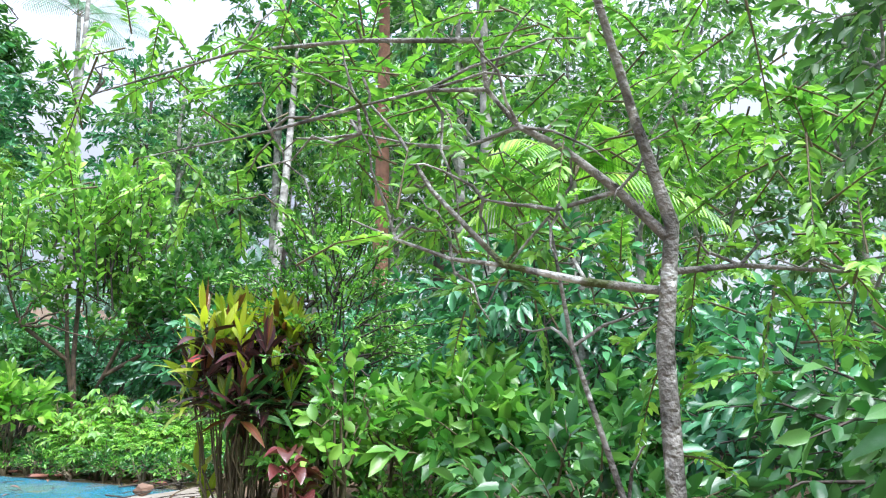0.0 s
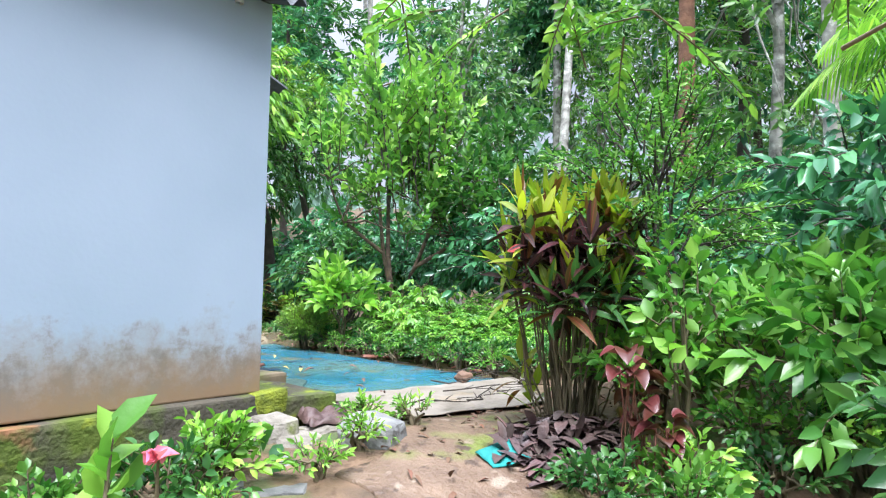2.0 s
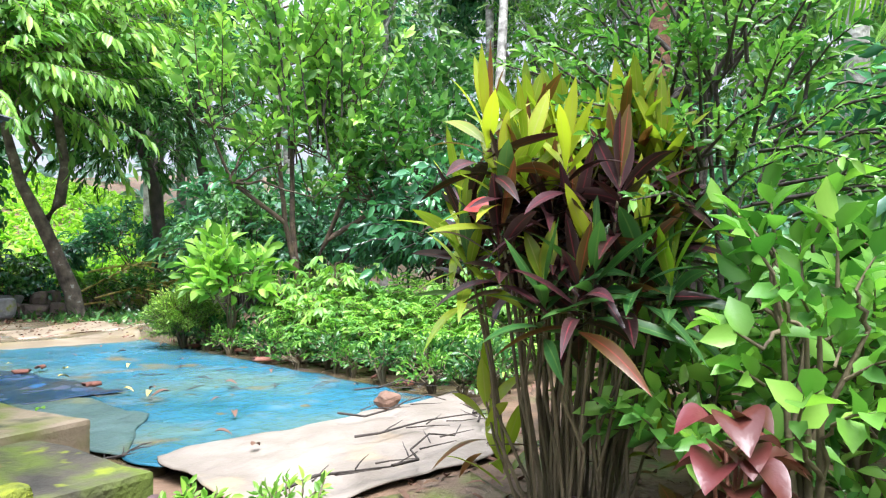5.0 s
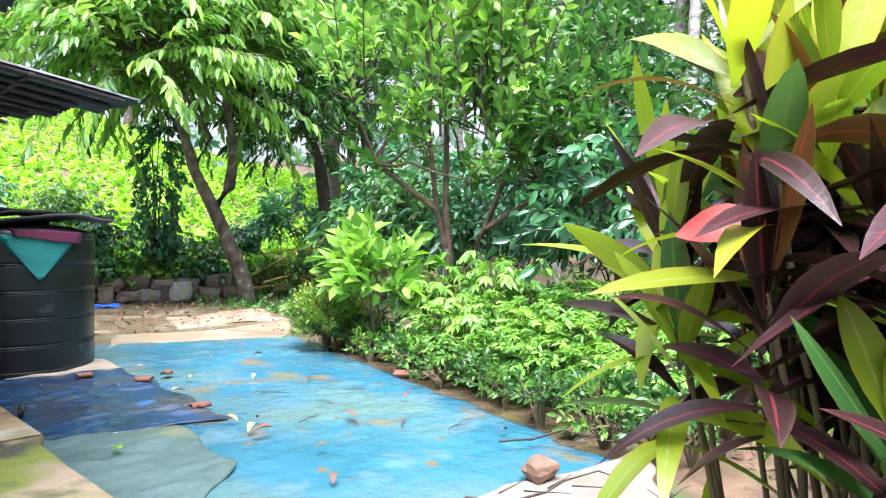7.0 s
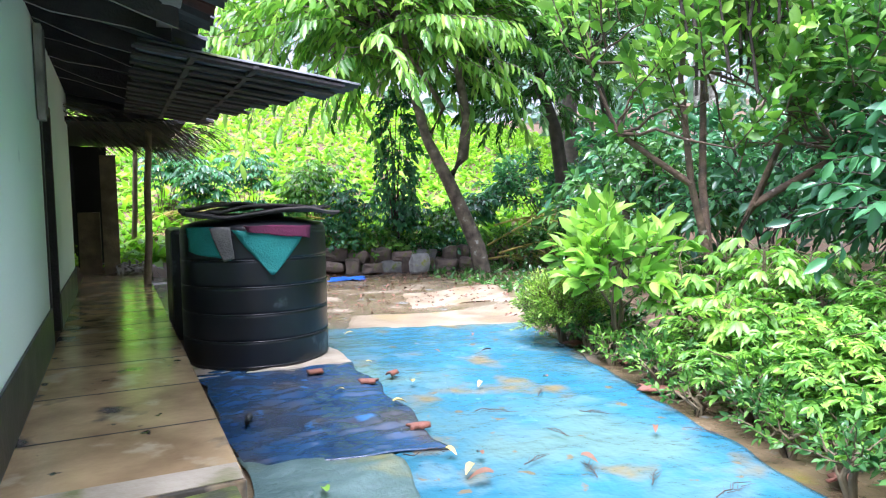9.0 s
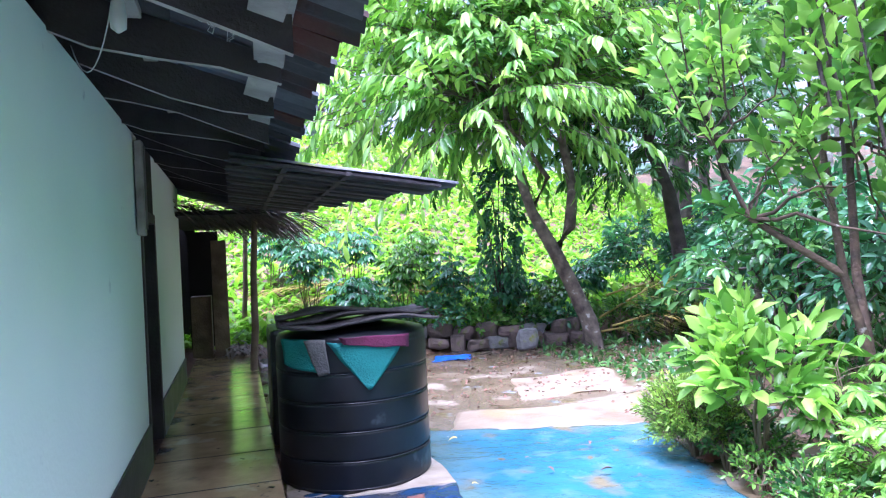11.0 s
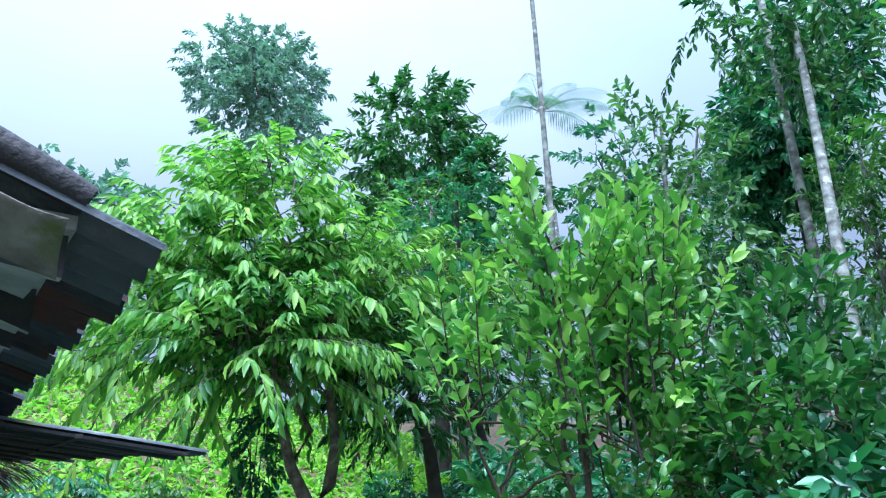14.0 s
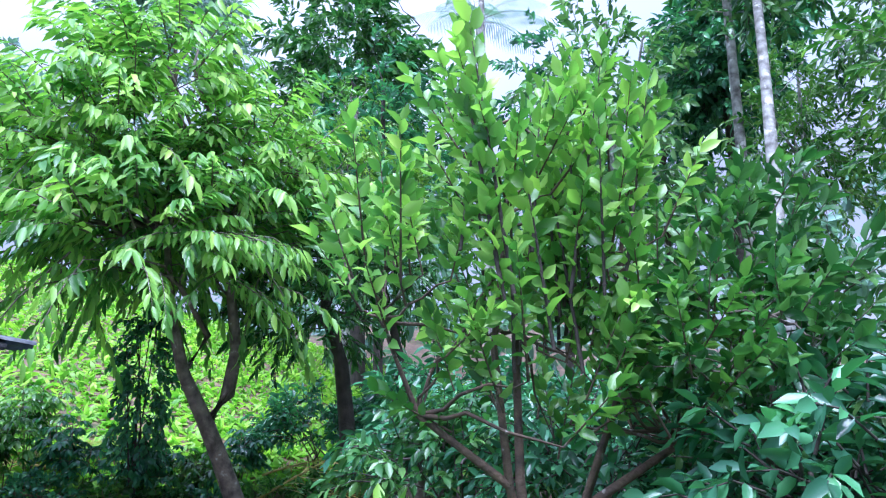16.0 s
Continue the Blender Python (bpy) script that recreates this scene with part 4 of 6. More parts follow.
guava2 = crown_tree("guava_shrub", (7.6, 2.7, 0.25), "smaller leafy shrub with broad dark green leaves", "shrub",
    [([(0, 0, -0.1), (0.1, 0, 1.0), (0.0, 0.1, 2.0), (0.2, 0.1, 3.2)], (0.05, 0.04, 0.03, 0.01)), ([(0.1, 0, 0.8), (-0.4, -0.2, 1.6), (-0.6, -0.3, 2.6)], (0.04, 0.03, 0.01))],
    [((0.1, 0.1, 2.9), (0.8, 0.8, 0.9), 80), ((-0.5, -0.3, 2.3), (0.8, 0.7, 0.7), 60), ((0.3, 0, 1.6), (0.9, 0.9, 0.5), 40)],
    L_MID, M_BARK, 8, leaf=0.18, width=0.08, per=11, length=0.5, arch=0.08, angle=1.15, hang=0.1, flat=0.5, up=0.7)


def leafy_bush(name, x, y, r, h, label, material, seed, leaf, width, n=60, per=10, length=0.4, arch=0.2, up=0.8, angle=1.1, hang=0.1, flat=0.6, stem=M_STEM, group="", category="bush", low=-0.2):
    rng = np.random.default_rng(seed)
    stems = [([(0, 0, -0.05), (rng.normal(0, r * 0.2), rng.normal(0, r * 0.2), h * 0.35), (rng.normal(0, r * 0.4), rng.normal(0, r * 0.4), h * 0.7)], (0.02, 0.015, 0.008)) for _ in range(5)]
    return crown_tree(name, (x, y, lie(x, y)), label, category, stems, [((0, 0, h * 0.55), (r, r, h * 0.42), n)], material, stem, seed, leaf, width, per, length, arch, angle, hang, flat, 0.12, up, group, limbs=10, sides=5, low=low)


leafy_bush("light_green_bush", 4.72, 3.88, 0.34, 1.30, "bush of long fresh light-green leaves", L_LIME, 21, 0.20, 0.085, 44, 10, 0.34, 0.1, 0.9)
leafy_bush("cypress_bush", 4.60, 4.56, 0.38, 0.66, "low rounded conifer bush with fine yellow-green foliage", L_FINE, 23, 0.045, 0.012, 620, 18, 0.17, 0.05, 0.9, low=-0.6)


def cassava(name, x, y, h, spread, canes, label, material, seed, size=0.17, group="cassava plants"):
    """Upright canes, each with a whorl of long-stalked leaves split into drooping fingers."""
    rng = np.random.default_rng(seed)
    ob = thing(name, x, y, lie(x, y), label, "plant", group)
    paths, pieces = [], []
    for c in range(canes):
        a, r = rng.uniform(0, 6.28), spread * rng.uniform(0.2, 1) ** 0.5
        top = np.array([math.cos(a) * r, math.sin(a) * r, h * rng.uniform(0.7, 1.0)])
        paths.append((bend((top[0] * 0.3, top[1] * 0.3, -0.05), top, 0, 0.02, 6, rng), np.linspace(0.012, 0.006, 6)))
        for q in range(11):
            b = q * 2.4 + rng.uniform(0, 0.5)
            el = rng.uniform(-0.1, 0.8)
            foot = top * (1 - 0.045 * q * np.array([0.3, 0.3, 1.0]))
            out = np.array([math.cos(b) * math.cos(el), math.sin(b) * math.cos(el), math.sin(el)])
            tip = foot + out * rng.uniform(0.14, 0.28)
            paths.append((bend(foot, tip, 0.02, 0, 4), np.linspace(0.004, 0.003, 4)))
            flat_out = norm(np.array([out[0], out[1], -0.25]))
            side = norm(np.cross(flat_out, (0, 0, 1.0)))
            fan = np.array([-1.9, -1.15, -0.55, 0.0, 0.55, 1.15, 1.9]) + rng.normal(0, 0.06, 7)
            D = np.cos(fan)[:, None] * flat_out + np.sin(fan)[:, None] * side + np.array([0, 0, -0.22])
            ln = size * rng.uniform(0.75, 1.15) * (0.55 + 0.45 * np.cos(fan * 0.8))
            pieces.append(leaves(np.repeat(tip[None], 7, 0), D, ln, ln * 0.34, rng, 0.25, 0.2, 1.6))
    v, f = tube(paths, 5)
    tagged(apart_mesh("cane_mass", mesh_from("cane_mass", v, f, M_STEM, True), ob), kind="stuff")
    v, f = merge(pieces)
    apart_mesh("foliage", mesh_from("foliage", v, f, material), ob)
    return ob


def fern(x, y, r, h, n, material, seed):
    """Arching fronds with fine leaflets in two ranks."""
    rng = np.random.default_rng(seed)
    ob = thing("fern_clump", x, y, lie(x, y), "clump of feathery light-green garden plants", "plant", "garden edge plants")
    a = rng.uniform(0, 6.28, n)
    st = np.column_stack([np.cos(a), np.sin(a), np.zeros(n)]) * (r * rng.uniform(0, 1, n) ** 0.5)[:, None] + np.column_stack([np.zeros(n), np.zeros(n), h * rng.uniform(0.15, 0.75, n)])
    d = np.column_stack([np.cos(a) * 0.7, np.sin(a) * 0.7, rng.uniform(0.3, 1.3, n)])
    v, f, tw = shoots(st, d, 0.36, 26, 0.075, 0.022, rng, 0.45, 1.25, 0.05, 0.2, 0.9, first=0.1, ranks=True)
    apart_mesh("foliage", mesh_from("foliage", v, f, material), ob)
    tw += [(bend((p[0] * 0.4, p[1] * 0.4, -0.03), p, 0, 0.01, 4, rng), np.full(4, 0.004)) for p in st[::3]]
    tw = [(np.asarray(p, float), np.asarray(q, float) * 0.7) for p, q in tw]
    v, f = tube(tw, 4)
    tagged(apart_mesh("frond_stalk_mass", mesh_from("frond_stalk_mass", v, f, M_STEM), ob), kind="stuff")


for k, (x, y, r, h) in enumerate(((4.95, 2.75, 0.36, 0.7), (5.1, 2.05, 0.45, 0.75), (4.62, 2.15, 0.30, 0.5), (5.0, 1.65, 0.40, 0.7), (4.55, 1.45, 0.34, 0.5), (5.4, 1.1, 0.5, 0.8), (4.65, 0.85, 0.36, 0.5), (5.3, 0.3, 0.5, 0.7), (5.6, 2.5, 0.5, 0.8), (4.5, 0.35, 0.3, 0.4), (5.9, 1.6, 0.5, 0.8))):
    fern(x, y, r, h, 80, (L_LIME, L_FRESHLIME, L_FRESHLIME)[k % 3], 30 + k)
for k, (x, y, h, n) in enumerate(((5.05, 3.25, 0.95, 5), (5.45, 2.75, 0.95, 5), (4.85, 2.5, 0.75, 4), (5.9, 3.4, 0.9, 4), (5.7, 0.7, 0.85, 4))):
    cassava("cassava_plant", x, y, h, 0.28, n, "young cassava plant with pale fingered leaves", (L_FRESHLIME, L_FRESHLIME, L_LIME)[k % 3], 700 + k)
for k, (x, y) in enumerate(((4.45, 2.95), (4.3, 1.9), (4.25, 1.2), (4.0, 0.6), (4.35, 0.2), (4.9, 4.2), (3.75, -0.1))):
    leafy_bush("weed_clump", x, y, 0.22, 0.32, "low weeds along the edge of the tarpaulin", L_MID, 50 + k, 0.07, 0.03, 34, 8, 0.18, 0.2, group="weeds", category="plant")

for k in range(20):
    y = 0.1 + k * 0.27
    leafy_bush("edge_weed", 3.60 + 0.27 * y + 0.14 * math.sin(k * 3.7), y, 0.13 + 0.05 * (k % 3), 0.18 + 0.06 * (k % 4), "low ragged weeds in the litter beside the tarpaulin", (L_MID, L_FRESHLIME, L_FRESH)[k % 3], 260 + k, 0.055, 0.026, 24, 8, 0.15, 0.25, group="weeds by the tarpaulin", category="plant")

# ---------------------------------------------------------------- cordyline


def straps(P, D, L, W, rng, droop=0.4, seg=7, fold=0.22):
    """Stalked lance-shaped leaves that arch over, three points across."""
    n = len(P)
    D = norm(D)
    side = norm(np.cross(D, np.array([0, 0, 1.0]) + rng.normal(0, 0.35, (n, 3))))
    L, W, droop = (np.broadcast_to(a, n)[:, None] for a in (L, W, droop))
    twist = rng.normal(0, 0.35, (n, 1))
    rows = []
    for k in range(seg + 1):
        s = k / seg
        c = P + D * L * s - np.array([0, 0, 1.0]) * L * droop * s ** 2.2
        w = W * 0.5 * (0.13 if s < 0.08 else max(0.02, math.sin(math.pi * ((s - 0.06) / 0.94) ** 0.85) ** 0.8))
        up = np.cross(side, D)
        edge = side * np.cos(twist * s) + up * np.sin(twist * s)
        rows += [c + edge * w + up * w * fold, c, c - edge * w + up * w * fold]
    V = np.stack(rows, 1).reshape(-1, 3)
    T = [q for k in range(seg) for q in ([3 * k, 3 * k + 1, 3 * k + 4, 3 * k + 3], [3 * k + 1, 3 * k + 2, 3 * k + 5, 3 * k + 4])]
    o = (np.arange(n) * 3 * (seg + 1))[:, None, None]
    return V, (o + np.array(T)[None]).reshape(-1, 4)


def strap_mesh(name, v, f, material):
    """Stores how far each point lies from the leaf's midrib."""
    me = mesh_from(name, v, f, material, True)
    at = me.attributes.new("across", "FLOAT", "POINT")
    at.data.foreach_set("value", np.tile(np.array([1.0, 0.0, 1.0], dtype=np.float32), len(v) // 3))
    return me


def ribbed(m, rib, rim, rib_amount=0.6, rim_amount=0.5):
    """Gives a strap leaf its coloured midrib and margin, and faint side veins."""
    n, l = m.node_tree.nodes, m.node_tree.links
    p = n["Principled BSDF"]
    old = p.inputs["Base Color"].links[0].from_socket
    at = n.new("ShaderNodeAttribute")
    at.attribute_name = "across"
    for lo, hi, a, b, colour in ((0.04, 0.13, rib_amount, 0.0, rib), (0.72, 1.0, 0.0, rim_amount, rim)):
        mr, mx = n.new("ShaderNodeMapRange"), n.new("ShaderNodeMix")
        mr.inputs["From Min"].default_value, mr.inputs["From Max"].default_value = lo, hi
        mr.inputs["To Min"].default_value, mr.inputs["To Max"].default_value = a, b
        mx.data_type = "RGBA"
        l.new(at.outputs["Fac"], mr.inputs["Value"])
        l.new(mr.outputs[0], mx.inputs[0])
        l.new(old, mx.inputs[6])
        mx.inputs[7].default_value = (*colour, 1)
        old = mx.outputs[2]
    l.new(old, p.inputs["Base Color"])


ribbed(L_CORD_G, (0.42, 0.40, 0.10), (0.34, 0.16, 0.03))
ribbed(L_CORD_P, (0.20, 0.03, 0.04), (0.09, 0.05, 0.04), 0.6, 0.3)
ribbed(L_CORD_O, (0.42, 0.06, 0.04), (0.16, 0.16, 0.02))
ribbed(L_CORD_D, (0.16, 0.26, 0.06), (0.10, 0.12, 0.02))
rng = np.random.default_rng(77)
cord = thing("cordyline", 1.50, -1.55, 0.0, "tall cordyline clump with purple and yellow-green strap leaves", "plant")
heads, stems = [], []
for k in range(56):
    a, r = rng.uniform(0, 6.28), 0.43 * rng.uniform(0, 1) ** 0.5
    h = rng.uniform(1.36, 1.72) - 0.25 * r if k < 34 else rng.uniform(1.0, 1.36)
    kind = "top" if k < 34 else ("purple" if k % 9 else "rust")
    heads.append((np.array([math.cos(a) * r, math.sin(a) * r, h]), kind))
heads += [(np.array(p), "green") for p in ((-0.34, -0.22, 1.06), (-0.22, -0.36, 1.12), (-0.40, -0.06, 0.98), (-0.10, -0.44, 1.02), (0.05, -0.42, 1.2))]
heads += [(np.array(p), "side") for p in ((-0.22, 0.36, 1.22), (-0.10, 0.44, 1.34), (-0.30, 0.30, 1.08), (0.30, -0.40, 1.36), (-0.36, 0.12, 1.38))]
heads += [(np.array(p), "sprout") for p in ((-0.06, 0.34, 0.46), (0.02, 0.30, 0.22), (0.12, -0.34, 0.36))]
for q, kind in heads:
    stems.append((bend((q[0] * 0.36, q[1] * 0.36, -0.1), q, 0, 0.02, 6, rng), np.linspace(0.009, 0.0055, 6)))
v, f = tube(stems, 6)
tagged(apart_mesh("cane_mass", mesh_from("cane_mass", v, f, M_STEM, True), cord, "cluster of thin brown canes"), kind="stuff")
sets = {"lime": [], "purple": [], "rust": [], "green": []}
for q, kind in heads:
    n = 9 if kind == "sprout" else 17
    a = np.arange(n) * 2.4 + rng.uniform(0, 6)
    tilt = np.linspace(0.12, 1.75, n) + rng.normal(0, 0.13, n)
    D = np.column_stack([np.cos(a) * np.sin(tilt), np.sin(a) * np.sin(tilt), np.cos(tilt)])
    P = q - np.outer(np.linspace(0, 0.22, n), (0, 0, 1.0))
    ln, wd = rng.uniform(0.21, 0.35, n), rng.uniform(0.046, 0.066, n)
    chance = rng.uniform(0, 1, n)
    if kind == "top":
        key = np.where(tilt < 0.95, "lime", np.where((tilt < 1.1) & (chance < 0.6), "rust", "purple"))
        key[(tilt < 0.8) & (chance < 0.12)] = "rust"
    elif kind == "side":
        key = np.where(chance < 0.55, "lime", np.where(chance < 0.7, "green", "purple"))
    elif kind == "green":
        key = np.where((tilt < 0.5) & (chance < 0.7), "lime", "green")
    elif kind == "sprout":
        key = np.where(tilt > 1.3, "rust", "lime")
    else:
        key = np.where((chance < 0.12) | ((kind == "rust") & (tilt < 0.8)), "rust", "purple")
    for one in sets:
        sel = key == one
        if sel.any():
            sets[one].append(straps(P[sel], D[sel], ln[sel], wd[sel], rng, rng.uniform(0.05, 0.5, sel.sum()) * np.clip(tilt[sel], 0.3, 1.2)))
for key, m, lab in (("lime", L_CORD_G, "yellow-green young leaves"), ("purple", L_CORD_P, "dark purple older leaves"), ("rust", L_CORD_O, "rusty orange leaves"), ("green", L_CORD_D, "deep green strap leaves")):
    v, f = merge(sets[key])
    apart_mesh("foliage", strap_mesh("foliage", v, f, m), cord, lab)
v, f = straps(np.array([[-0.44, 0.10, 1.26]]), np.array([[-0.38, 0.88, 0.05]]), 0.13, 0.068, rng, 0.2)
apart_mesh("red_leaf", strap_mesh("red_leaf", v, f, L_RED), cord, "single coral-red leaf")

# ---------------------------------------------------------------- foreground branch tree
nt0 = thing("young_tree", -1.98, -4.50, -0.45, "young tree with pale trunk and bare spreading twigs", "tree")
B = [([(0.03, -0.01, -0.1), (0.02, 0.0, 0.7), (0.0, 0.0, 1.2), (0.0, 0.0, 1.5), (-0.04, -0.03, 1.76), (-0.11, 0.04, 2.0), (-0.23, 0.11, 2.25), (-0.3, 0.15, 2.8)], (0.052, 0.048, 0.042, 0.04, 0.033, 0.022, 0.017, 0.01)),
     ([(-0.03, -0.03, 1.72), (-0.06, 0.08, 1.84), (-0.10, 0.20, 1.94), (-0.12, 0.29, 1.99), (-0.14, 0.36, 2.08), (-0.15, 0.37, 2.2)], (0.022, 0.018, 0.015, 0.013, 0.011, 0.008)),
     ([(-0.14, 0.36, 2.08), (-0.15, 0.5, 2.09), (-0.17, 0.65, 2.06)], (0.010, 0.008, 0.005)),
     ([(0.0, 0.0, 1.62), (-0.04, 0.16, 1.64), (-0.08, 0.34, 1.68), (-0.11, 0.50, 1.86), (-0.10, 0.58, 2.0), (-0.10, 0.66, 2.1)], (0.017, 0.015, 0.012, 0.009, 0.007, 0.004)),
     ([(-0.08, 0.34, 1.68), (-0.08, 0.46, 1.7), (-0.06, 0.6, 1.76), (-0.05, 0.72, 1.82)], (0.009, 0.008, 0.006, 0.003)),
     ([(-0.12, 0.29, 1.99), (-0.1, 0.42, 1.96), (-0.10, 0.55, 1.98), (-0.10, 0.68, 2.02)], (0.010, 0.008, 0.006, 0.003)),
     ([(-0.06, 0.08, 1.84), (-0.08, 0.22, 1.80), (-0.1, 0.38, 1.83)], (0.010, 0.008, 0.004)),
     ([(0.0, 0.0, 1.66), (0.06, -0.18, 1.68), (0.12, -0.45, 1.66)], (0.014, 0.01, 0.006)),
     ([(0.02, 0.0, 0.85), (0.02, 0.10, 1.15), (0.0, 0.20, 1.5), (-0.02, 0.24, 1.8)], (0.014, 0.012, 0.009, 0.005))]
B += [([(-0.15, 0.37, 2.2), (-0.05, 0.7, 2.3), (0.02, 1.1, 2.36), (0.05, 1.6, 2.3)], (0.012, 0.01, 0.007, 0.004)), ([(-0.17, 0.65, 2.06), (0.05, 1.0, 2.12), (0.15, 1.5, 2.12)], (0.009, 0.007, 0.003))]
B = [(p, tuple(q * (0.62 if i else 0.5) for q in r)) for i, (p, r) in enumerate(B)]
rng = np.random.default_rng(92)
for p, r in list(B[1:]):
    p = np.array(p, float)
    for s in range(5):
        a = p[rng.integers(1, len(p))]
        B.append((bend(a, a + rng.normal(0, 1, 3) * np.array([0.06, 0.14, 0.12]) + np.array([0.02, 0.0, 0.05]), 0.02, 0.012, 5, rng), np.linspace(0.0045, 0.0018, 5)))
v, f = tube([(np.array(p, float), r) for p, r in B], 8)
apart_mesh("trunk", mesh_from("trunk", v, f, M_MOTTLED, True), nt0)
rng = np.random.default_rng(91)
tips = np.array([(0.0, 0.3, 2.4), (-0.1, 0.58, 2.06), (-0.1, 0.6, 2.2), (-0.05, 0.62, 1.86), (-0.05, 0.55, 2.02), (0.12, -0.45, 1.66), (-0.23, 0.11, 2.25), (-0.3, 0.15, 2.6), (-0.1, 0.38, 1.83), (-0.02, 0.24, 1.8), (0.3, 0.6, 2.4), (0.3, 0.4, 2.35), (0.1, -0.3, 2.2), (0.05, -0.35, 1.4)])
outer = np.array([(0.01, 1.64, 2.32), (0.16, 1.55, 2.19), (0.08, 1.14, 2.40), (0.08, 0.88, 2.19), (0.03, 0.76, 2.37), (0.22, 1.37, 2.04), (0.05, 0.46, 1.70), (-0.10, -0.01, 2.19), (-0.14, -0.26, 2.07), (-0.10, -0.36, 1.89), (-0.02, -0.30, 1.71), (0.02, 0.07, 1.92), (-0.04, 0.46, 2.23), (0.10, 0.15, 1.58), (0.05, -0.10, 1.39), (0.12, 0.66, 2.0), (0.09, 1.06, 2.23), (0.10, -0.40, 1.5)])
tips = np.concatenate([tips, outer, outer + np.array([0.1, 0.1, 0.12])])
st = np.repeat(tips, 5, 0) + rng.normal(0, 0.13, (len(tips) * 5, 3)) + np.array([0.14, -0.02, 0.05])
v, f, tw = shoots(st, rng.normal(0, 1, (len(st), 3)) + np.array([0.2, 0.2, 0.1]), 0.26, 30, 0.038, 0.015, rng, 0.25, 1.2, 0.05, ranks=True)
apart_mesh("crown", mesh_from("crown", v, f, L_FRESHLIME), nt0)
v, f = tube([(p, np.array(r) * 0.45) for p, r in tw], 4)
tagged(apart_mesh("twig_mass", mesh_from("twig_mass", v, f, M_STEM), nt0), kind="stuff")

# ---------------------------------------------------------------- garden on the right of the path
leafy_bush("coffee_bush", 1.95, -3.38, 0.55, 1.15, "coffee bush with broad glossy ribbed leaves", L_FRESH, 101, 0.20, 0.092, 60, 10, 0.42, 0.25, 0.5, 1.2, 0.3, group="coffee bushes")
leafy_bush("coffee_bush", 3.5, -3.05, 0.7, 1.25, "coffee bush with broad glossy ribbed leaves", L_FRESH, 102, 0.20, 0.092, 80, 10, 0.45, 0.25, 0.5, 1.2, 0.3, group="coffee bushes")
leafy_bush("coffee_bush", 2.6, -4.3, 0.7, 1.25, "coffee bush with broad glossy ribbed leaves", L_MID, 103, 0.20, 0.09, 85, 11, 0.5, 0.25, 0.5, 1.2, 0.2, group="coffee bushes")
leafy_bush("coffee_bush", 0.6, -4.2, 0.6, 1.1, "coffee bush with broad glossy ribbed leaves", L_MID, 104, 0.15, 0.07, 70, 11, 0.45, 0.25, 0.5, 1.2, 0.2, group="coffee bushes")
leafy_bush("vine_shrub", 1.38, -2.42, 0.20, 1.35, "thin climber with pale green leaves on a pale stem", L_FRESHLIME, 105, 0.12, 0.075, 22, 6, 0.22, 0.2, 0.7)
leafy_bush("feathery_shrub", 2.1, -1.95, 0.55, 2.6, "tall airy shrub with fine feathery leaves", L_FRESH, 106, 0.062, 0.024, 200, 26, 0.5, 0.3, 0.6, 1.3, 0.0, stem=M_DARKBARK)
for k, (x, y, z) in enumerate(((0.84, -2.26, 0.52), (0.90, -2.46, 0.2), (0.95, -2.3, 0.35))):
    g = thing("begonia", x, y, lie(x, y), "begonia with crinkled bronze-red leaves", "plant", "begonias")
    rng = np.random.default_rng(120 + k)
    a = rng.uniform(0, 6.28, 12)
    v, f = blades(np.column_stack([np.cos(a) * 0.05, np.sin(a) * 0.05, z - lie(x, y) + rng.normal(0, 0.07, 12)]), np.column_stack([np.cos(a), np.sin(a), rng.uniform(0.0, 0.8, 12)]), rng.uniform(0.10, 0.15, 12), rng.uniform(0.11, 0.15, 12), rng, 0.6, 7, 0.35)
    apart_mesh("foliage", mesh_from("foliage", v, f, L_BEG, True), g)
    v, f = tube([(bend((rng.normal(0, 0.04), rng.normal(0, 0.04), -0.03), (math.cos(q) * 0.05, math.sin(q) * 0.05, z - lie(x, y)), 0, 0.01, 5, rng), np.full(5, 0.006)) for q in a[:5]], 5)
    apart_mesh("cane_mass", mesh_from("cane_mass", v, f, M_BRICK), g, "reddish stems")
for k in range(14):
    x, y = (0.55 + 0.25 * k, -2.25 - 0.14 * k) if k < 8 else (-0.9 - 0.35 * (k - 8), -0.45 - 0.1 * (k % 3))
    leafy_bush("undergrowth", x + 0.15 * math.sin(k * 5), y - 0.3 * (k % 2), (0.16 if k < 4 else 0.28) if k < 8 else 0.16, (0.22 if k < 4 else 0.45) if k < 8 else 0.20, "low green undergrowth beside the path", (L_MID, L_FRESH, L_LIME)[k % 3], 140 + k, 0.07, 0.04, 34, 9, 0.25, 0.25, group="undergrowth", category="plant")

for k, (x, y, h) in enumerate(((2.35, -1.95, 1.0), (2.8, -1.45, 0.9), (2.05, -2.65, 0.95), (3.1, -2.05, 1.1), (3.5, -1.3, 0.9), (1.75, -2.05, 0.6))):
    leafy_bush("garden_shrub", x, y, 0.36, h, "fresh green garden shrub beside the cordyline", (L_FRESH, L_LIME, L_GUAVA)[k % 3], 180 + k, 0.13, 0.06, 42, 10, 0.34, 0.25, 0.7, group="shrubs by the cordyline")
for k, (x, y) in enumerate(((0.1, -0.85), (-0.35, -0.95), (0.5, -0.48), (-0.6, -0.45), (0.75, -0.75), (-1.1, -1.0))):
    leafy_bush("weed_clump", x, y, 0.12, 0.16, "small bright weeds between the rocks", L_LIME, 190 + k, 0.05, 0.02, 22, 7, 0.11, 0.2, group="weeds", category="plant")

# ---------------------------------------------------------------- palms and tall trunks


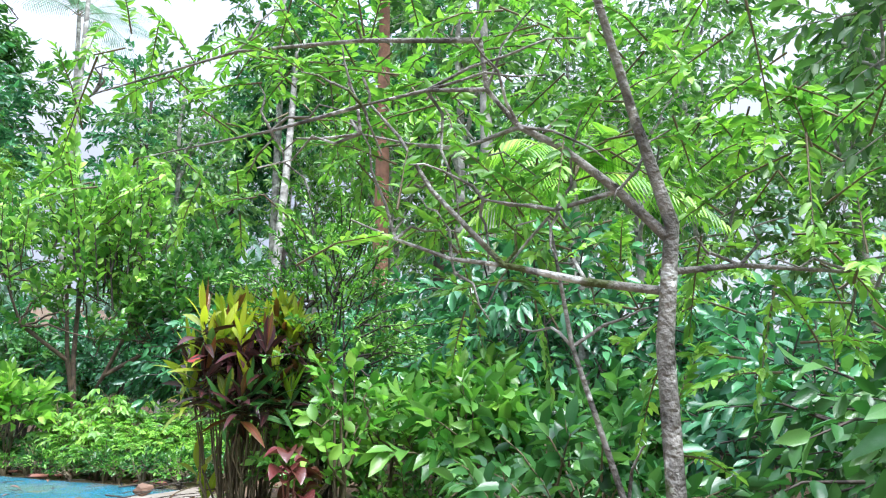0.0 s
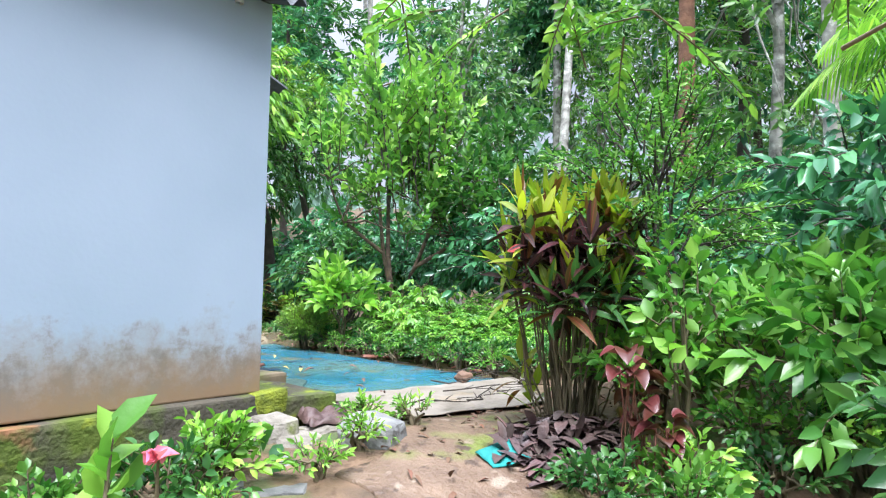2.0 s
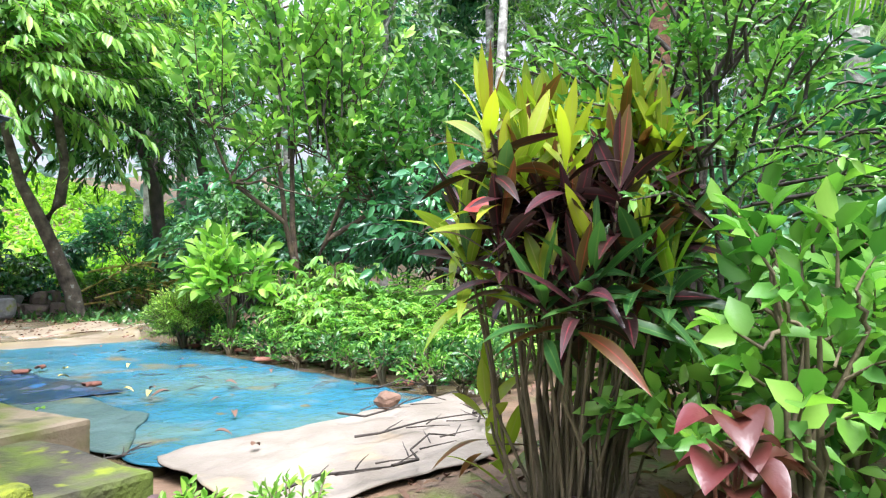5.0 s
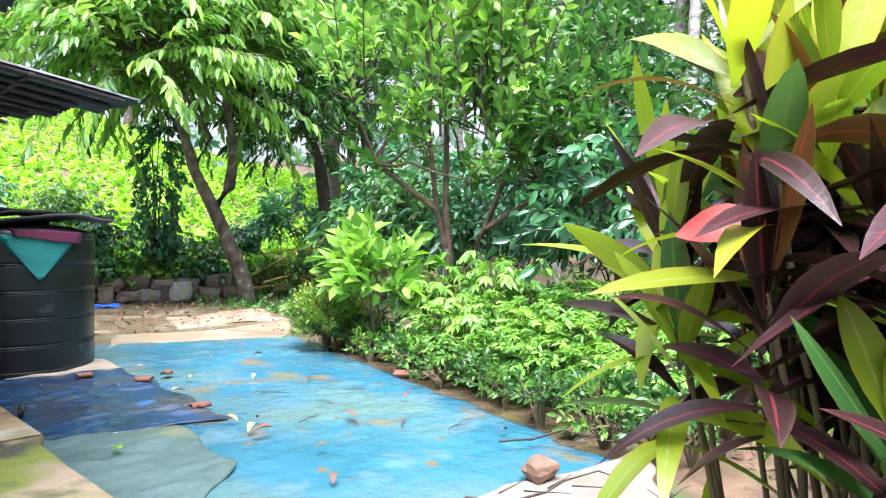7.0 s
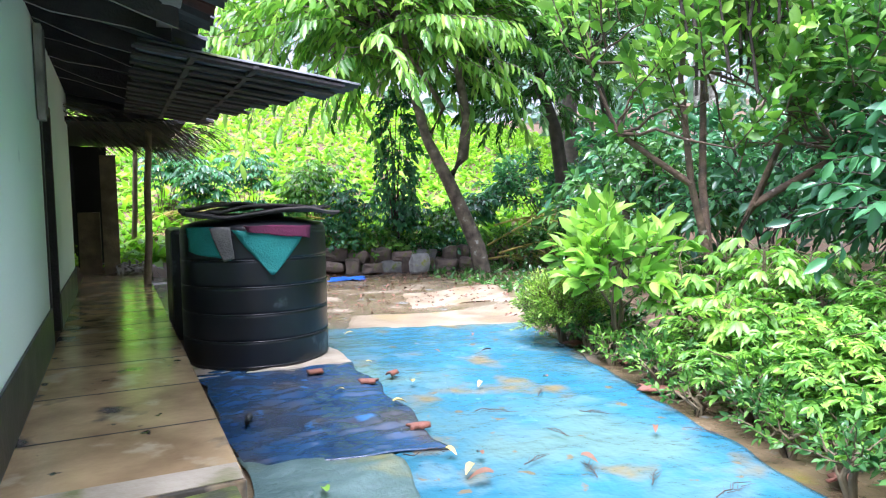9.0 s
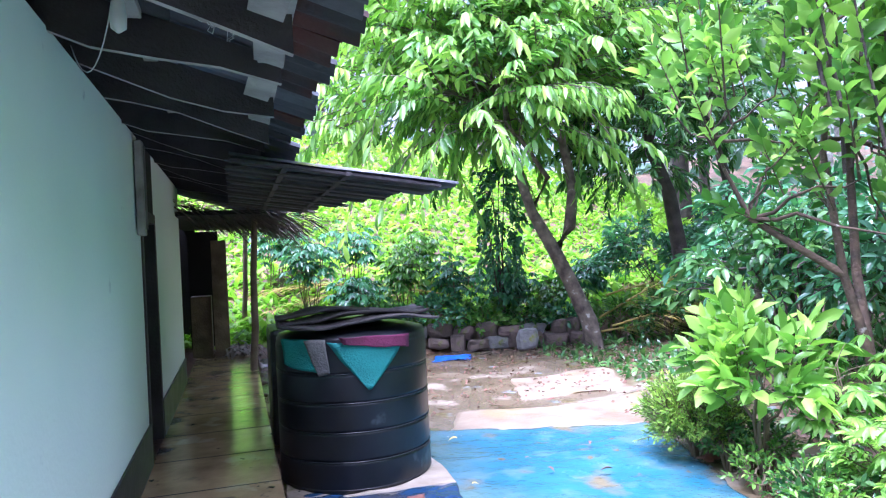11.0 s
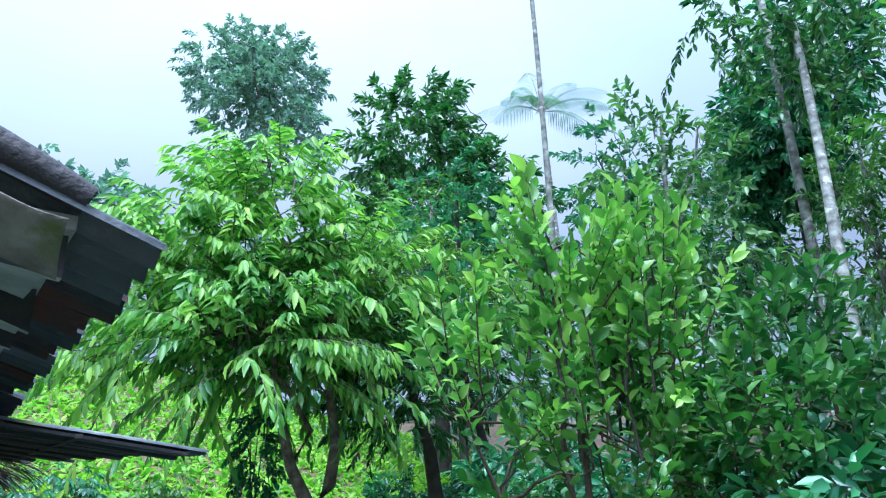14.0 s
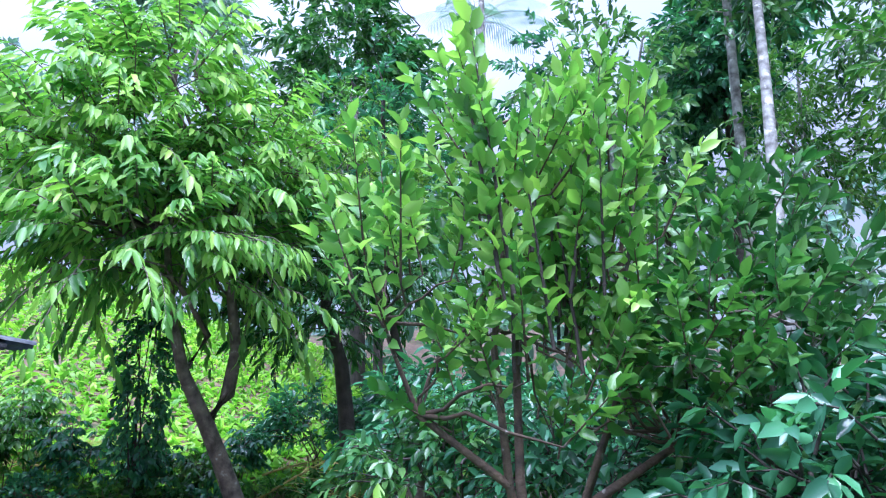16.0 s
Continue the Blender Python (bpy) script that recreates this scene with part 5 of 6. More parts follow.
def bare_trunk(name, x, y, h, r, lean, label, bark, seed, rings=0.0, category="tree"):
    rng = np.random.default_rng(seed)
    n = 40
    s = np.linspace(0, 1, n)
    pts = np.column_stack([lean[0] * s + 0.05 * np.sin(s * 5 + seed), lean[1] * s + 0.05 * np.cos(s * 4), h * s - 0.3])
    rad = r * (1 - 0.45 * s) * (1 + rings * np.sin(np.arange(n) * 2.2))
    ob = thing(name, x, y, lie(x, y), label, category)
    v, f = tube([(pts, rad)], 10)
    apart_mesh("trunk", mesh_from("trunk", v, f, bark, True), ob)
    return ob, pts[-1]


def fronds(n, length, rng, leaflets=26, width=0.035, droop=0.6, leaf=0.45, low=0.2, high=1.3):
    V, tubes = [], []
    for k in range(n):
        a = k * 2.4 + rng.uniform(0, 0.5)
        el = rng.uniform(low, high)
        d = np.array([math.cos(a) * math.cos(el), math.sin(a) * math.cos(el), math.sin(el)])
        ln = length * rng.uniform(0.8, 1.1)
        s = np.linspace(0, 1, 9)[:, None]
        rib = d * ln * s - np.array([0, 0, 1.0]) * ln * droop * s * s
        tubes.append((rib, np.linspace(0.018, 0.004, 9)))
        q = np.linspace(0.18, 1, leaflets)
        P = d * ln * q[:, None] - np.array([0, 0, 1.0]) * ln * droop * (q ** 2)[:, None]
        T = norm(d - np.array([0, 0, 2.0]) * droop * q[:, None])
        S = norm(np.cross(T, np.array([0, 0, 1.0])))
        for sign in (1, -1):
            D = T * 0.6 + S * sign * 0.9 - np.array([0, 0, 0.25])
            V.append(blades(P, D, leaf * np.sin(np.pi * (0.15 + 0.8 * q)) + 0.08, width, rng, 0.45, 3))
    return merge(V), tube(tubes, 5)


def palm(name, x, y, h, r, lean, label, leaf_m, bark, seed, n=13, length=2.0, leaf=0.5, rings=0.03, droop=0.6):
    ob, top = bare_trunk(name, x, y, h, r, lean, label, bark, seed, rings, "palm")
    (v, f), (v2, f2) = fronds(n, length, np.random.default_rng(seed), droop=droop, leaf=leaf)
    apart_mesh("frond_crown", mesh_from("frond_crown", v + top, f, leaf_m), ob)
    tagged(apart_mesh("frond_stalk_mass", mesh_from("frond_stalk_mass", v2 + top, f2, M_STEM), ob), kind="stuff")
    return ob


palm("areca_palm", 6.5, -2.75, 9.0, 0.13, (0.1, 0.2), "slender areca palm with a pale blotched trunk", L_FRESH, M_PALEBARK, 201)
palm("areca_palm", 7.9, -0.5, 10.0, 0.17, (-0.15, 0.0), "slender palm with a reddish ringed trunk", L_FRESH, M_REDBARK, 202, length=1.7)
palm("areca_palm", 5.2, -4.1, 4.0, 0.08, (0.0, 0.1), "young palm with arching yellow-green fronds", L_LIME, M_PALEBARK, 203, n=12, length=2.0, leaf=0.5, droop=0.7)
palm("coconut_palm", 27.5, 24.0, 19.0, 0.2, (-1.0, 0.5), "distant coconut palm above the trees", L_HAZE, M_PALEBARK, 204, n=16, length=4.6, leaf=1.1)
palm("areca_palm", 13.2, 11.0, 21.0, 0.10, (-0.4, 0.35), "slender areca palm with a pale trunk", L_MID, M_PALEBARK, 205)
palm("areca_palm", 18.7, 7.2, 23.0, 0.16, (0.3, 0.5), "tall areca palm with a pale trunk", L_MID, M_PALEBARK, 206)


def forest_tree(x, y, h, r, label, material, bark, seed, crown, leaf, width, n, low=0.4, name="forest_tree", group="forest trees", lean=(0, 0), per=14, length=0.9, arch=0.3, hang=0.3, up=0.3):
    rng = np.random.default_rng(seed)
    lx, ly = lean
    trunk = [([(lx * q, ly * q, h * q - 0.3) + rng.normal(0, 0.07, 3) * (q > 0) for q in np.linspace(0, 1, 7)], np.linspace(r, r * 0.35, 7))]
    for k in range(4):
        a = rng.uniform(0, 6.28)
        q = rng.uniform(low, 0.85)
        e = np.array([lx * q + math.cos(a) * crown[0] * 0.6, ly * q + math.sin(a) * crown[0] * 0.6, h * min(1.0, q + 0.2)])
        trunk.append((bend((lx * q, ly * q, h * q - 0.3), e, 0.1, 0.05, 6, rng), np.linspace(r * 0.45, 0.02, 6)))
    lobes = []
    for k in range(5):
        a = k * 2.4 + rng.uniform(0, 1)
        q = rng.uniform(low + 0.1, 1.0)
        d = crown[0] * 0.5 * rng.uniform(0.4, 1.1)
        lobes.append(((lx * q + math.cos(a) * d, ly * q + math.sin(a) * d, h * q), (crown[0] * 0.6, crown[0] * 0.6, crown[1] * 0.45), n // 5))
    return crown_tree(name, (x, y, lie(x, y)), label, "tree", trunk, lobes, material, bark, seed, leaf, width, per, length, arch, 1.1, hang, 0.5, 0.15, up, group, limbs=5, sides=7)


forest_tree(17.0, 21.5, 14.5, 0.35, "large dark evergreen tree behind the yard", L_MID, M_DARKBARK, 301, (4.2, 5.5), 0.42, 0.15, 700, 0.5)
forest_tree(24.5, 10.0, 17.5, 0.35, "tall dark glossy evergreen tree", L_DARK, M_DARKBARK, 302, (2.6, 6.0), 0.40, 0.15, 700, 0.55)
# L_HAZE trees carry their distance haze as leaf colour
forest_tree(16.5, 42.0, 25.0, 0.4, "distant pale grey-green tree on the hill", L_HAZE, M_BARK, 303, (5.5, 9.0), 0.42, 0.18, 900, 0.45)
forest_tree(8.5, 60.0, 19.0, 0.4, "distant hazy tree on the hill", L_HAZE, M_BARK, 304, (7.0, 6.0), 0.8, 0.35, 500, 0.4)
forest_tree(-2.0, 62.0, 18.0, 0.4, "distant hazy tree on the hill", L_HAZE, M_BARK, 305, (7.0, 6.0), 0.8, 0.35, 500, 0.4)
ob, top = bare_trunk("tall_pale_tree", 13.6, 4.7, 14.0, 0.17, (4.2, 1.6), "tall leaning tree with a pale bare trunk", M_PALEBARK, 306)
(v, f, tw) = shoots(np.random.default_rng(1).normal(0, 1.3, (160, 3)) + top, np.random.default_rng(2).normal(0, 1, (160, 3)), 0.9, 12, 0.3, 0.12, np.random.default_rng(3))
apart_mesh("crown", mesh_from("crown", v, f, L_MID), ob)
v, f = tube(tw, 4)
tagged(apart_mesh("twig_mass", mesh_from("twig_mass", v, f, M_BARK), ob), kind="stuff")

kinds = [
    forest_tree(14.5, 1.5, 9.5, 0.12, "slender forest tree with light airy foliage", L_FRESH, M_PALEBARK, 311, (1.9, 4.5), 0.24, 0.09, 190, 0.4),
    forest_tree(17.5, -3.5, 12.0, 0.16, "slender forest tree with mid-green foliage", L_WOODS, M_PALEBARK, 312, (2.1, 6.0), 0.28, 0.11, 230, 0.35),
    forest_tree(13.0, -6.5, 10.0, 0.13, "slender forest tree with blue-green foliage", L_WOODS, M_PALEBARK, 313, (2.0, 5.5), 0.26, 0.11, 210, 0.3),
    forest_tree(20.0, 14.0, 13.0, 0.18, "forest tree with dark foliage", L_BLUE, M_DARKBARK, 314, (2.3, 6.5), 0.30, 0.12, 240, 0.4),
]
rng = np.random.default_rng(400)
spots = [(20.5, 6.4), (21.5, 3.6), (15.5, 9.2), (26.0, 13.5), (9.5, -5.0), (11.5, -1.2), (12.0, -9.5), (17.5, 0.8), (21.0, -1.0), (19.5, -7.5), (24.0, -3.5), (27.5, 2.5), (15.0, -12.5), (22.0, -13.0), (28.0, 0.5), (30.0, -8.0), (25.0, 16.0), (29.5, 12.0), (32.0, 5.0), (12.5, 14.5), (14.0, 18.0), (8.0, -11.0), (5.0, -9.0), (10.0, -15.0), (1.5, -12.0), (-12.0, 8.0)]
for k, (x, y) in enumerate(spots):
    s = rng.uniform(0.85, 1.3)
    copy_thing(kinds[k % 4], pose(x, y, lie(x, y), 0, 0, rng.uniform(0, 360)) @ Matrix.Diagonal((s, s, s * rng.uniform(0.9, 1.2), 1)))

# ---------------------------------------------------------------- coffee understorey
base_bushes = [
    leafy_bush("coffee_bush", 7.7, 4.6, 1.0, 2.1, "dark coffee bush with drooping glossy leaves", L_DARK, 501, 0.17, 0.07, 130, 11, 0.6, 0.4, 0.3, 1.2, 0.35, 0.6, M_DARKBARK, "coffee bushes"),
    leafy_bush("coffee_bush", 9.2, 5.6, 1.1, 2.3, "dark coffee bush with drooping glossy leaves", L_DARK, 502, 0.17, 0.07, 140, 11, 0.6, 0.4, 0.3, 1.2, 0.35, 0.6, M_DARKBARK, "coffee bushes"),
    leafy_bush("coffee_bush", 8.3, 3.0, 1.0, 1.8, "coffee bush with blue-green glossy leaves", L_BLUE, 503, 0.17, 0.07, 120, 11, 0.6, 0.4, 0.3, 1.2, 0.35, 0.6, M_DARKBARK, "coffee bushes"),
    leafy_bush("coffee_bush", 7.2, 6.2, 0.9, 1.9, "coffee bush with mid-green leaves", L_MID, 504, 0.17, 0.07, 120, 11, 0.6, 0.4, 0.3, 1.2, 0.35, 0.6, M_DARKBARK, "coffee bushes"),
]
spots = [(6.6, 1.6), (7.6, 1.0), (6.9, -0.2), (8.6, 0.2), (5.6, -1.0), (7.4, -1.6), (9.4, 1.8), (10.3, 3.6), (10.4, 6.4), (8.6, 7.4), (9.6, 8.8), (11.6, 8.4), (10.8, 10.2), (12.0, 5.0), (11.2, 0.6), (9.6, -1.6), (5.2, -2.6), (4.4, -3.8), (6.0, -4.2), (8.0, -3.6), (3.8, -5.4), (5.4, -6.2), (7.4, -6.0), (10.2, -3.8), (13.0, 2.4), (13.4, 10.6), (2.0, -6.0), (0.2, -6.2), (11.6, 12.4), (13.4, 7.0), (10.0, 13.2), (-1.8, -6.8), (12.6, -3.0)]
for k, (x, y) in enumerate(spots):
    s = rng.uniform(0.85, 1.25)
    copy_thing(base_bushes[k % 4], pose(x, y, lie(x, y) - 0.05, 0, 0, rng.uniform(0, 360)) @ Matrix.Diagonal((s, s, s, 1)))
for k, (x, y, h) in enumerate(((3.2, 13.2, 1.3), (4.2, 13.7, 1.7), (5.2, 13.1, 1.5), (6.2, 13.0, 1.2), (7.3, 12.8, 1.1), (2.3, 14.4, 1.8), (1.6, 16.0, 1.8), (5.0, 15.0, 1.7), (3.4, 15.4, 1.9), (8.2, 13.4, 1.3))):
    cassava("cassava_plant", x, y, h, 0.5, 8, "cassava plant with bluish green fingered leaves behind the stone edging", (L_BLUE, L_FRESH, L_BLUE)[k % 3], 560 + k, 0.24, "plants behind the yard")
for k, (x, y, h) in enumerate(((3.6, 12.9, 0.6), (4.6, 12.75, 0.7), (5.5, 12.6, 0.65), (6.4, 12.3, 0.7), (7.0, 12.2, 0.6), (8.1, 11.7, 0.7), (8.8, 11.0, 0.8))):
    leafy_bush("edging_weeds", x, y, 0.45, h, "low dark weeds growing over the stone edging", (L_MID, L_DARK, L_FRESH)[k % 3], 600 + k, 0.12, 0.07, 60, 9, 0.35, 0.35, 0.5, group="weeds over the edging", category="plant")
ivy = leafy_bush("ivy_trunk", 5.95, 12.4, 0.35, 4.6, "dark trunk wrapped in climbing leaves", L_DARK, 580, 0.13, 0.08, 150, 8, 0.25, 0.6, -0.3, 1.2, 0.5, 0.6, M_DARKBARK, low=-1.0)

# far woods that close the view, and the grass of the slope
rng = np.random.default_rng(600)
n = 2600
a = rng.uniform(-0.9, 3.6, n)
r = rng.uniform(30, 62, n)
x, y = r * np.cos(a) * 1.0 + 2, r * np.sin(a)
keep = ~((x < 15) & (y > 12))
x, y = np.concatenate([x[keep], rng.uniform(-28, 18, 900)]), np.concatenate([y[keep], rng.uniform(46, 72, 900)])
z = np.array([lie(p, q) for p, q in zip(x, y)]) + rng.uniform(0, 1, len(x)) ** 1.3 * np.where(y > 45, 15, 11)
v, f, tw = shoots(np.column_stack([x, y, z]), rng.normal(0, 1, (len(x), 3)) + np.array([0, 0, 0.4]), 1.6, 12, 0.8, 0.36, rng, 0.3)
woods = tagged(new("far_woods", mesh_from("far_woods", v, f, L_HAZE)), "distant mixed woodland closing the view, haze put into its leaf colour", "woodland", kind="stuff")
n = 46000
x, y = rng.uniform(-9, 22, n), 13.2 + rng.uniform(0, 1, n) ** 1.6 * 26
z = np.array([lie(p, q) for p, q in zip(x, y)])
v, f = leaves(np.column_stack([x, y, z]), rng.normal(0, 0.8, (n, 3)) + np.array([0, 0, 0.6]), rng.uniform(0.15, 0.40, n), rng.uniform(0.08, 0.20, n), rng, 0.5, 0.2, 1.2)
tagged(new("slope_grass", mesh_from("slope_grass", v, f, L_GRASS)), "bright green weeds and grass covering the slope", "grass", kind="stuff")
n = 26000
x, y = rng.uniform(-5, 14, n), rng.uniform(-8, 13, n)
ok = ((x > 5.0 + 0.1 * y) | (y < -3.0 - 0.2 * x)) & ~((x < 0.5) & (y > -5.6) & (y < 0)) | ((x < -0.3) & (y > -0.7) & (y < -0.1))
x, y = x[ok], y[ok]
z = np.array([lie(p, q) for p, q in zip(x, y)])
v, f = leaves(np.column_stack([x, y, z]), rng.normal(0, 0.6, (len(x), 3)) + np.array([0, 0, 0.7]), rng.uniform(0.08, 0.22, len(x)), rng.uniform(0.03, 0.09, len(x)), rng, 0.4, 0.2, 0.9)
tagged(new("ground_weeds", mesh_from("ground_weeds", v, f, L_MID)), "low green weeds on the forest floor", "weeds", kind="stuff")

# ---------------------------------------------------------------- stones, litter and clutter


def stone(name, x, y, z, sx, sy, sz, material, seed, label, group="", category="stone", rz=0.0, roundness=0.25):
    """A rough block with chipped corners, seated a little in the ground."""
    bm = bmesh.new()
    bmesh.ops.create_cube(bm, size=1.0)
    bmesh.ops.bevel(bm, geom=bm.edges[:], offset=0.16, segments=2, affect="EDGES", profile=0.6)
    bmesh.ops.subdivide_edges(bm, edges=bm.edges[:], cuts=1, use_grid_fill=True)
    for q in bm.verts:
        w = Vector((seed * 1.7, seed, 0))
        q.co = q.co.lerp(q.co.normalized() * 0.56, roundness)
        q.co += noise.noise_vector(q.co * 1.6 + w) * 0.17 + noise.noise_vector(q.co * 5 + w) * 0.05
        q.co = Vector((q.co.x * sx, q.co.y * sy, q.co.z * sz))
    ob = part(name, bm, material, None)
    ob.matrix_basis = pose(x, y, z, 5 * math.sin(seed), 5 * math.cos(seed * 2), rz)
    return tagged(ob, label, category, group)


rng = np.random.default_rng(700)
k = 0
for course in range(2):
    x = 3.7
    while x < 7.0:
        w = rng.uniform(0.26, 0.48)
        y = 12.35 - (x - 4.58) * 0.36 + rng.normal(0, 0.07) + course * 0.16
        if course and rng.uniform() < 0.3:
            x += w
            continue
        stone("edging_stone", x + w / 2, y, 0.13 + course * 0.24 + rng.normal(0, 0.02), w * 1.08, 0.32, rng.uniform(0.20, 0.38), (M_GREYSTONE, M_STONE)[k % 5 > 0], k + 1.0, "rough laterite block in the low edging wall", "edging stones", rz=rng.normal(-16, 10))
        x += w * rng.uniform(0.95, 1.25)
        k += 1
stone("edging_stone", 6.05, 11.55, 0.2, 0.36, 0.32, 0.40, M_GREYSTONE, 60.0, "squared grey block in front of the edging wall", "edging stones", rz=-10)
for k, (x, y, z, a, b, c, m) in enumerate(((-0.10, -0.27, 0.03, 0.30, 0.24, 0.20, 0), (-0.02, -0.42, -0.08, 0.34, 0.26, 0.2, 0), (0.28, -0.30, -0.06, 0.30, 0.26, 0.18, 0), (0.30, -0.78, -0.02, 0.36, 0.30, 0.34, 1), (-0.22, -0.62, -0.14, 0.28, 0.24, 0.2, 1), (0.05, -0.62, -0.14, 0.26, 0.22, 0.18, 0), (-0.5, -0.85, -0.2, 0.32, 0.26, 0.2, 1), (0.62, -0.14, -0.02, 0.3, 0.22, 0.16, 1), (-0.05, -1.05, -0.2, 0.26, 0.22, 0.16, 1), (-0.75, -0.6, -0.2, 0.3, 0.3, 0.2, 1))):
    stone("garden_rock", x, y, z, a, b, c, (M_PALEROCK, M_GREYSTONE)[m], 20.0 + k, ("pale worn stone by the veranda step", "dark mossy rock beside the path")[m], "rocks by the step", rz=k * 37)
for k, (x, y, r) in enumerate(((4.60, 4.40, 20), (4.15, 2.78, -35), (4.28, 2.62, 10), (3.82, 1.05, 30), (2.00, 4.46, 15), (2.30, 3.95, -20), (2.56, 4.10, 40), (2.22, 2.78, 5), (4.42, 2.5, 60), (3.66, 0.66, 15), (4.56, 3.55, 70))):
    small = k >= 4 and k < 8
    bm = bmesh.new()
    bmesh.ops.create_grid(bm, x_segments=8, y_segments=3, size=0.5)
    for q in bm.verts:
        s = (0.13, 0.07) if small else (0.20, 0.11)
        q.co = Vector((q.co.x * s[0] * (1 + 0.5 * noise.noise(q.co * 3 + Vector((k, 0, 0)))), q.co.y * s[1] * (1 + 0.6 * noise.noise(q.co * 4 + Vector((0, k, 0)))), 0.03 * math.cos(q.co.y * 3.0)))
    ob = part("tile_shard", bm, M_BRICK, None, "", True)
    ob.modifiers.new("thick", "SOLIDIFY").thickness = 0.014
    ob.matrix_basis = pose(x, y, 0.065 if small else 0.05, 4, 3, r)
    tagged(ob, "broken red clay roof tile lying on the ground", "tile", "tile shards")


def litter(name, x, y, z, size, rz, material, label, group, seed, curl=0.5):
    r = np.random.default_rng(seed)
    v, f = blades(np.array([[-size / 2, 0, 0.0]]), np.array([[1.0, 0, 0.25]]), size, size * 0.42, r, curl, 6, 0.3)
    v[:, 2] += 0.008 - v[:, 2].min()
    ob = new(name, mesh_from(name, v, f, material, True))
    ob.matrix_basis = pose(x, y, z, 0, 0, rz)
    return tagged(ob, label, "leaf", group)


for k, (x, y, s, m) in enumerate(((2.31, 3.30, 0.16, 0), (2.60, 3.77, 0.15, 0), (2.02, 3.82, 0.11, 0), (2.18, 2.00, 0.15, 0), (2.21, 2.28, 0.13, 0), (2.53, 4.58, 0.09, 0), (1.62, 4.25, 0.09, 1), (3.62, 4.43, 0.16, 1), (3.03, 3.45, 0.13, 0), (3.23, 4.65, 0.11, 1), (3.19, 5.03, 0.09, 1), (2.34, 2.18, 0.13, 1), (2.18, 1.88, 0.20, 1), (3.49, 2.03, 0.12, 1), (2.83, 1.82, 0.15, 1), (3.3, 0.9, 0.12, 1), (1.42, 2.1, 0.16, 2), (2.28, 1.40, 0.11, 1), (2.0, 0.9, 0.14, 1), (1.6, 0.55, 0.15, 1), (1.5, 0.2, 0.14, 1), (3.6, 3.4, 0.10, 1), (2.75, 5.9, 0.14, 0), (3.9, 5.2, 0.10, 1))):
    litter("fallen_leaf", x, y, 0.052, s * 0.68, k * 73, (M_YELLEAF, M_DEADLEAF, L_LIME)[m], ("yellow fallen leaf on the tarpaulin", "curled brown dead leaf on the tarpaulin", "pale green fallen leaf on the cloth")[m], "fallen leaves", 800 + k)


def stick(x, y, z, length, rz, r, label, seed, twigs=3, name="fallen_twig"):
    q = np.random.default_rng(seed)
    paths = [(bend((-length / 2, 0, 0), (length / 2, 0, 0), 0.01, length * 0.03, 6, q), np.linspace(r, r * 0.4, 6))]
    for t in range(twigs):
        a = -length * 0.3 + length * 0.6 * t / max(1, twigs)
        paths.append((bend((a, 0, 0), (a + length * 0.22, (-1) ** t * length * 0.14, 0.01), 0, 0.002, 4, q), np.linspace(r * 0.6, r * 0.2, 4)))
    low = min(np.asarray(p, float)[:, 2].min() for p, _ in paths) - r
    ob = new(name, None)
    ob.matrix_basis = pose(x, y, z - low, 0, 0, rz)
    for i, one in enumerate(paths):
        kind = "side_twig" if i else "stem"
        v, f = tube([one], 5)
        apart_mesh(kind, mesh_from(kind, v, f, M_DARKBARK, True), ob)
    return tagged(ob, label, "twig", "fallen twigs")


for k, (x, y, ln, rz) in enumerate(((2.60, 2.00, 0.22, 20), (3.24, 1.21, 0.30, 10), (2.83, 2.84, 0.30, -30), (3.35, 3.10, 0.18, 50), (2.78, 1.75, 0.24, 70), (2.95, 2.3, 0.2, 100), (3.4, 2.5, 0.22, -50), (3.0, 1.5, 0.2, 40), (2.1, 2.35, 0.3, -10), (3.75, 1.9, 0.25, 120))):
    stick(x, y, 0.05, ln, rz, 0.004, "dark feathery twig lying on the tarpaulin", 830 + k, 6)
for k, (x, y, ln, rz) in enumerate(((2.55, 0.02, 0.8, -28), (2.35, -0.35, 1.0, -22), (1.9, -0.65, 0.9, 8), (1.3, -0.62, 0.8, -12), (2.8, -0.45, 0.7, 30), (3.4, 0.45, 0.9, -40), (5.4, 11.2, 1.4, 8), (6.6, 11.3, 1.3, -15), (4.9, 11.35, 1.0, 3), (7.2, 10.4, 0.9, 30), (1.0, 0.62, 0.5, 20))):
    stick(x, y, 0.075 if y < 2 else 0.03, ln, rz, 0.008, "crooked dead stick at the edge of the sheet", 850 + k, 4)
stone("clay_lump", 2.80, 0.26, 0.10, 0.17, 0.16, 0.10, mat("pinkish_clay", (0.21, 0.125, 0.085), 0.8, (0.12, 0.07, 0.045), 9, 6, 0.4, 40), 33.0, "rounded pinkish clay lump on the sheet's corner", category="stone", roundness=0.85)
slip = thing("flashlight", 1.27, 3.38, 0.085, "small black hand torch on the dark sheet", "torch", rz=75)
v, f = tube([([(-0.07, 0, 0), (0.02, 0, 0), (0.03, 0, 0), (0.07, 0, 0)], (0.016, 0.016, 0.024, 0.024))], 12)
apart_mesh("barrel", mesh_from("barrel", v, f, M_TANK, True), slip)
boxpart("switch", (-0.02, -0.006, 0.014), (0.01, 0.006, 0.022), M_GREYSTONE, slip, "", 0.002)

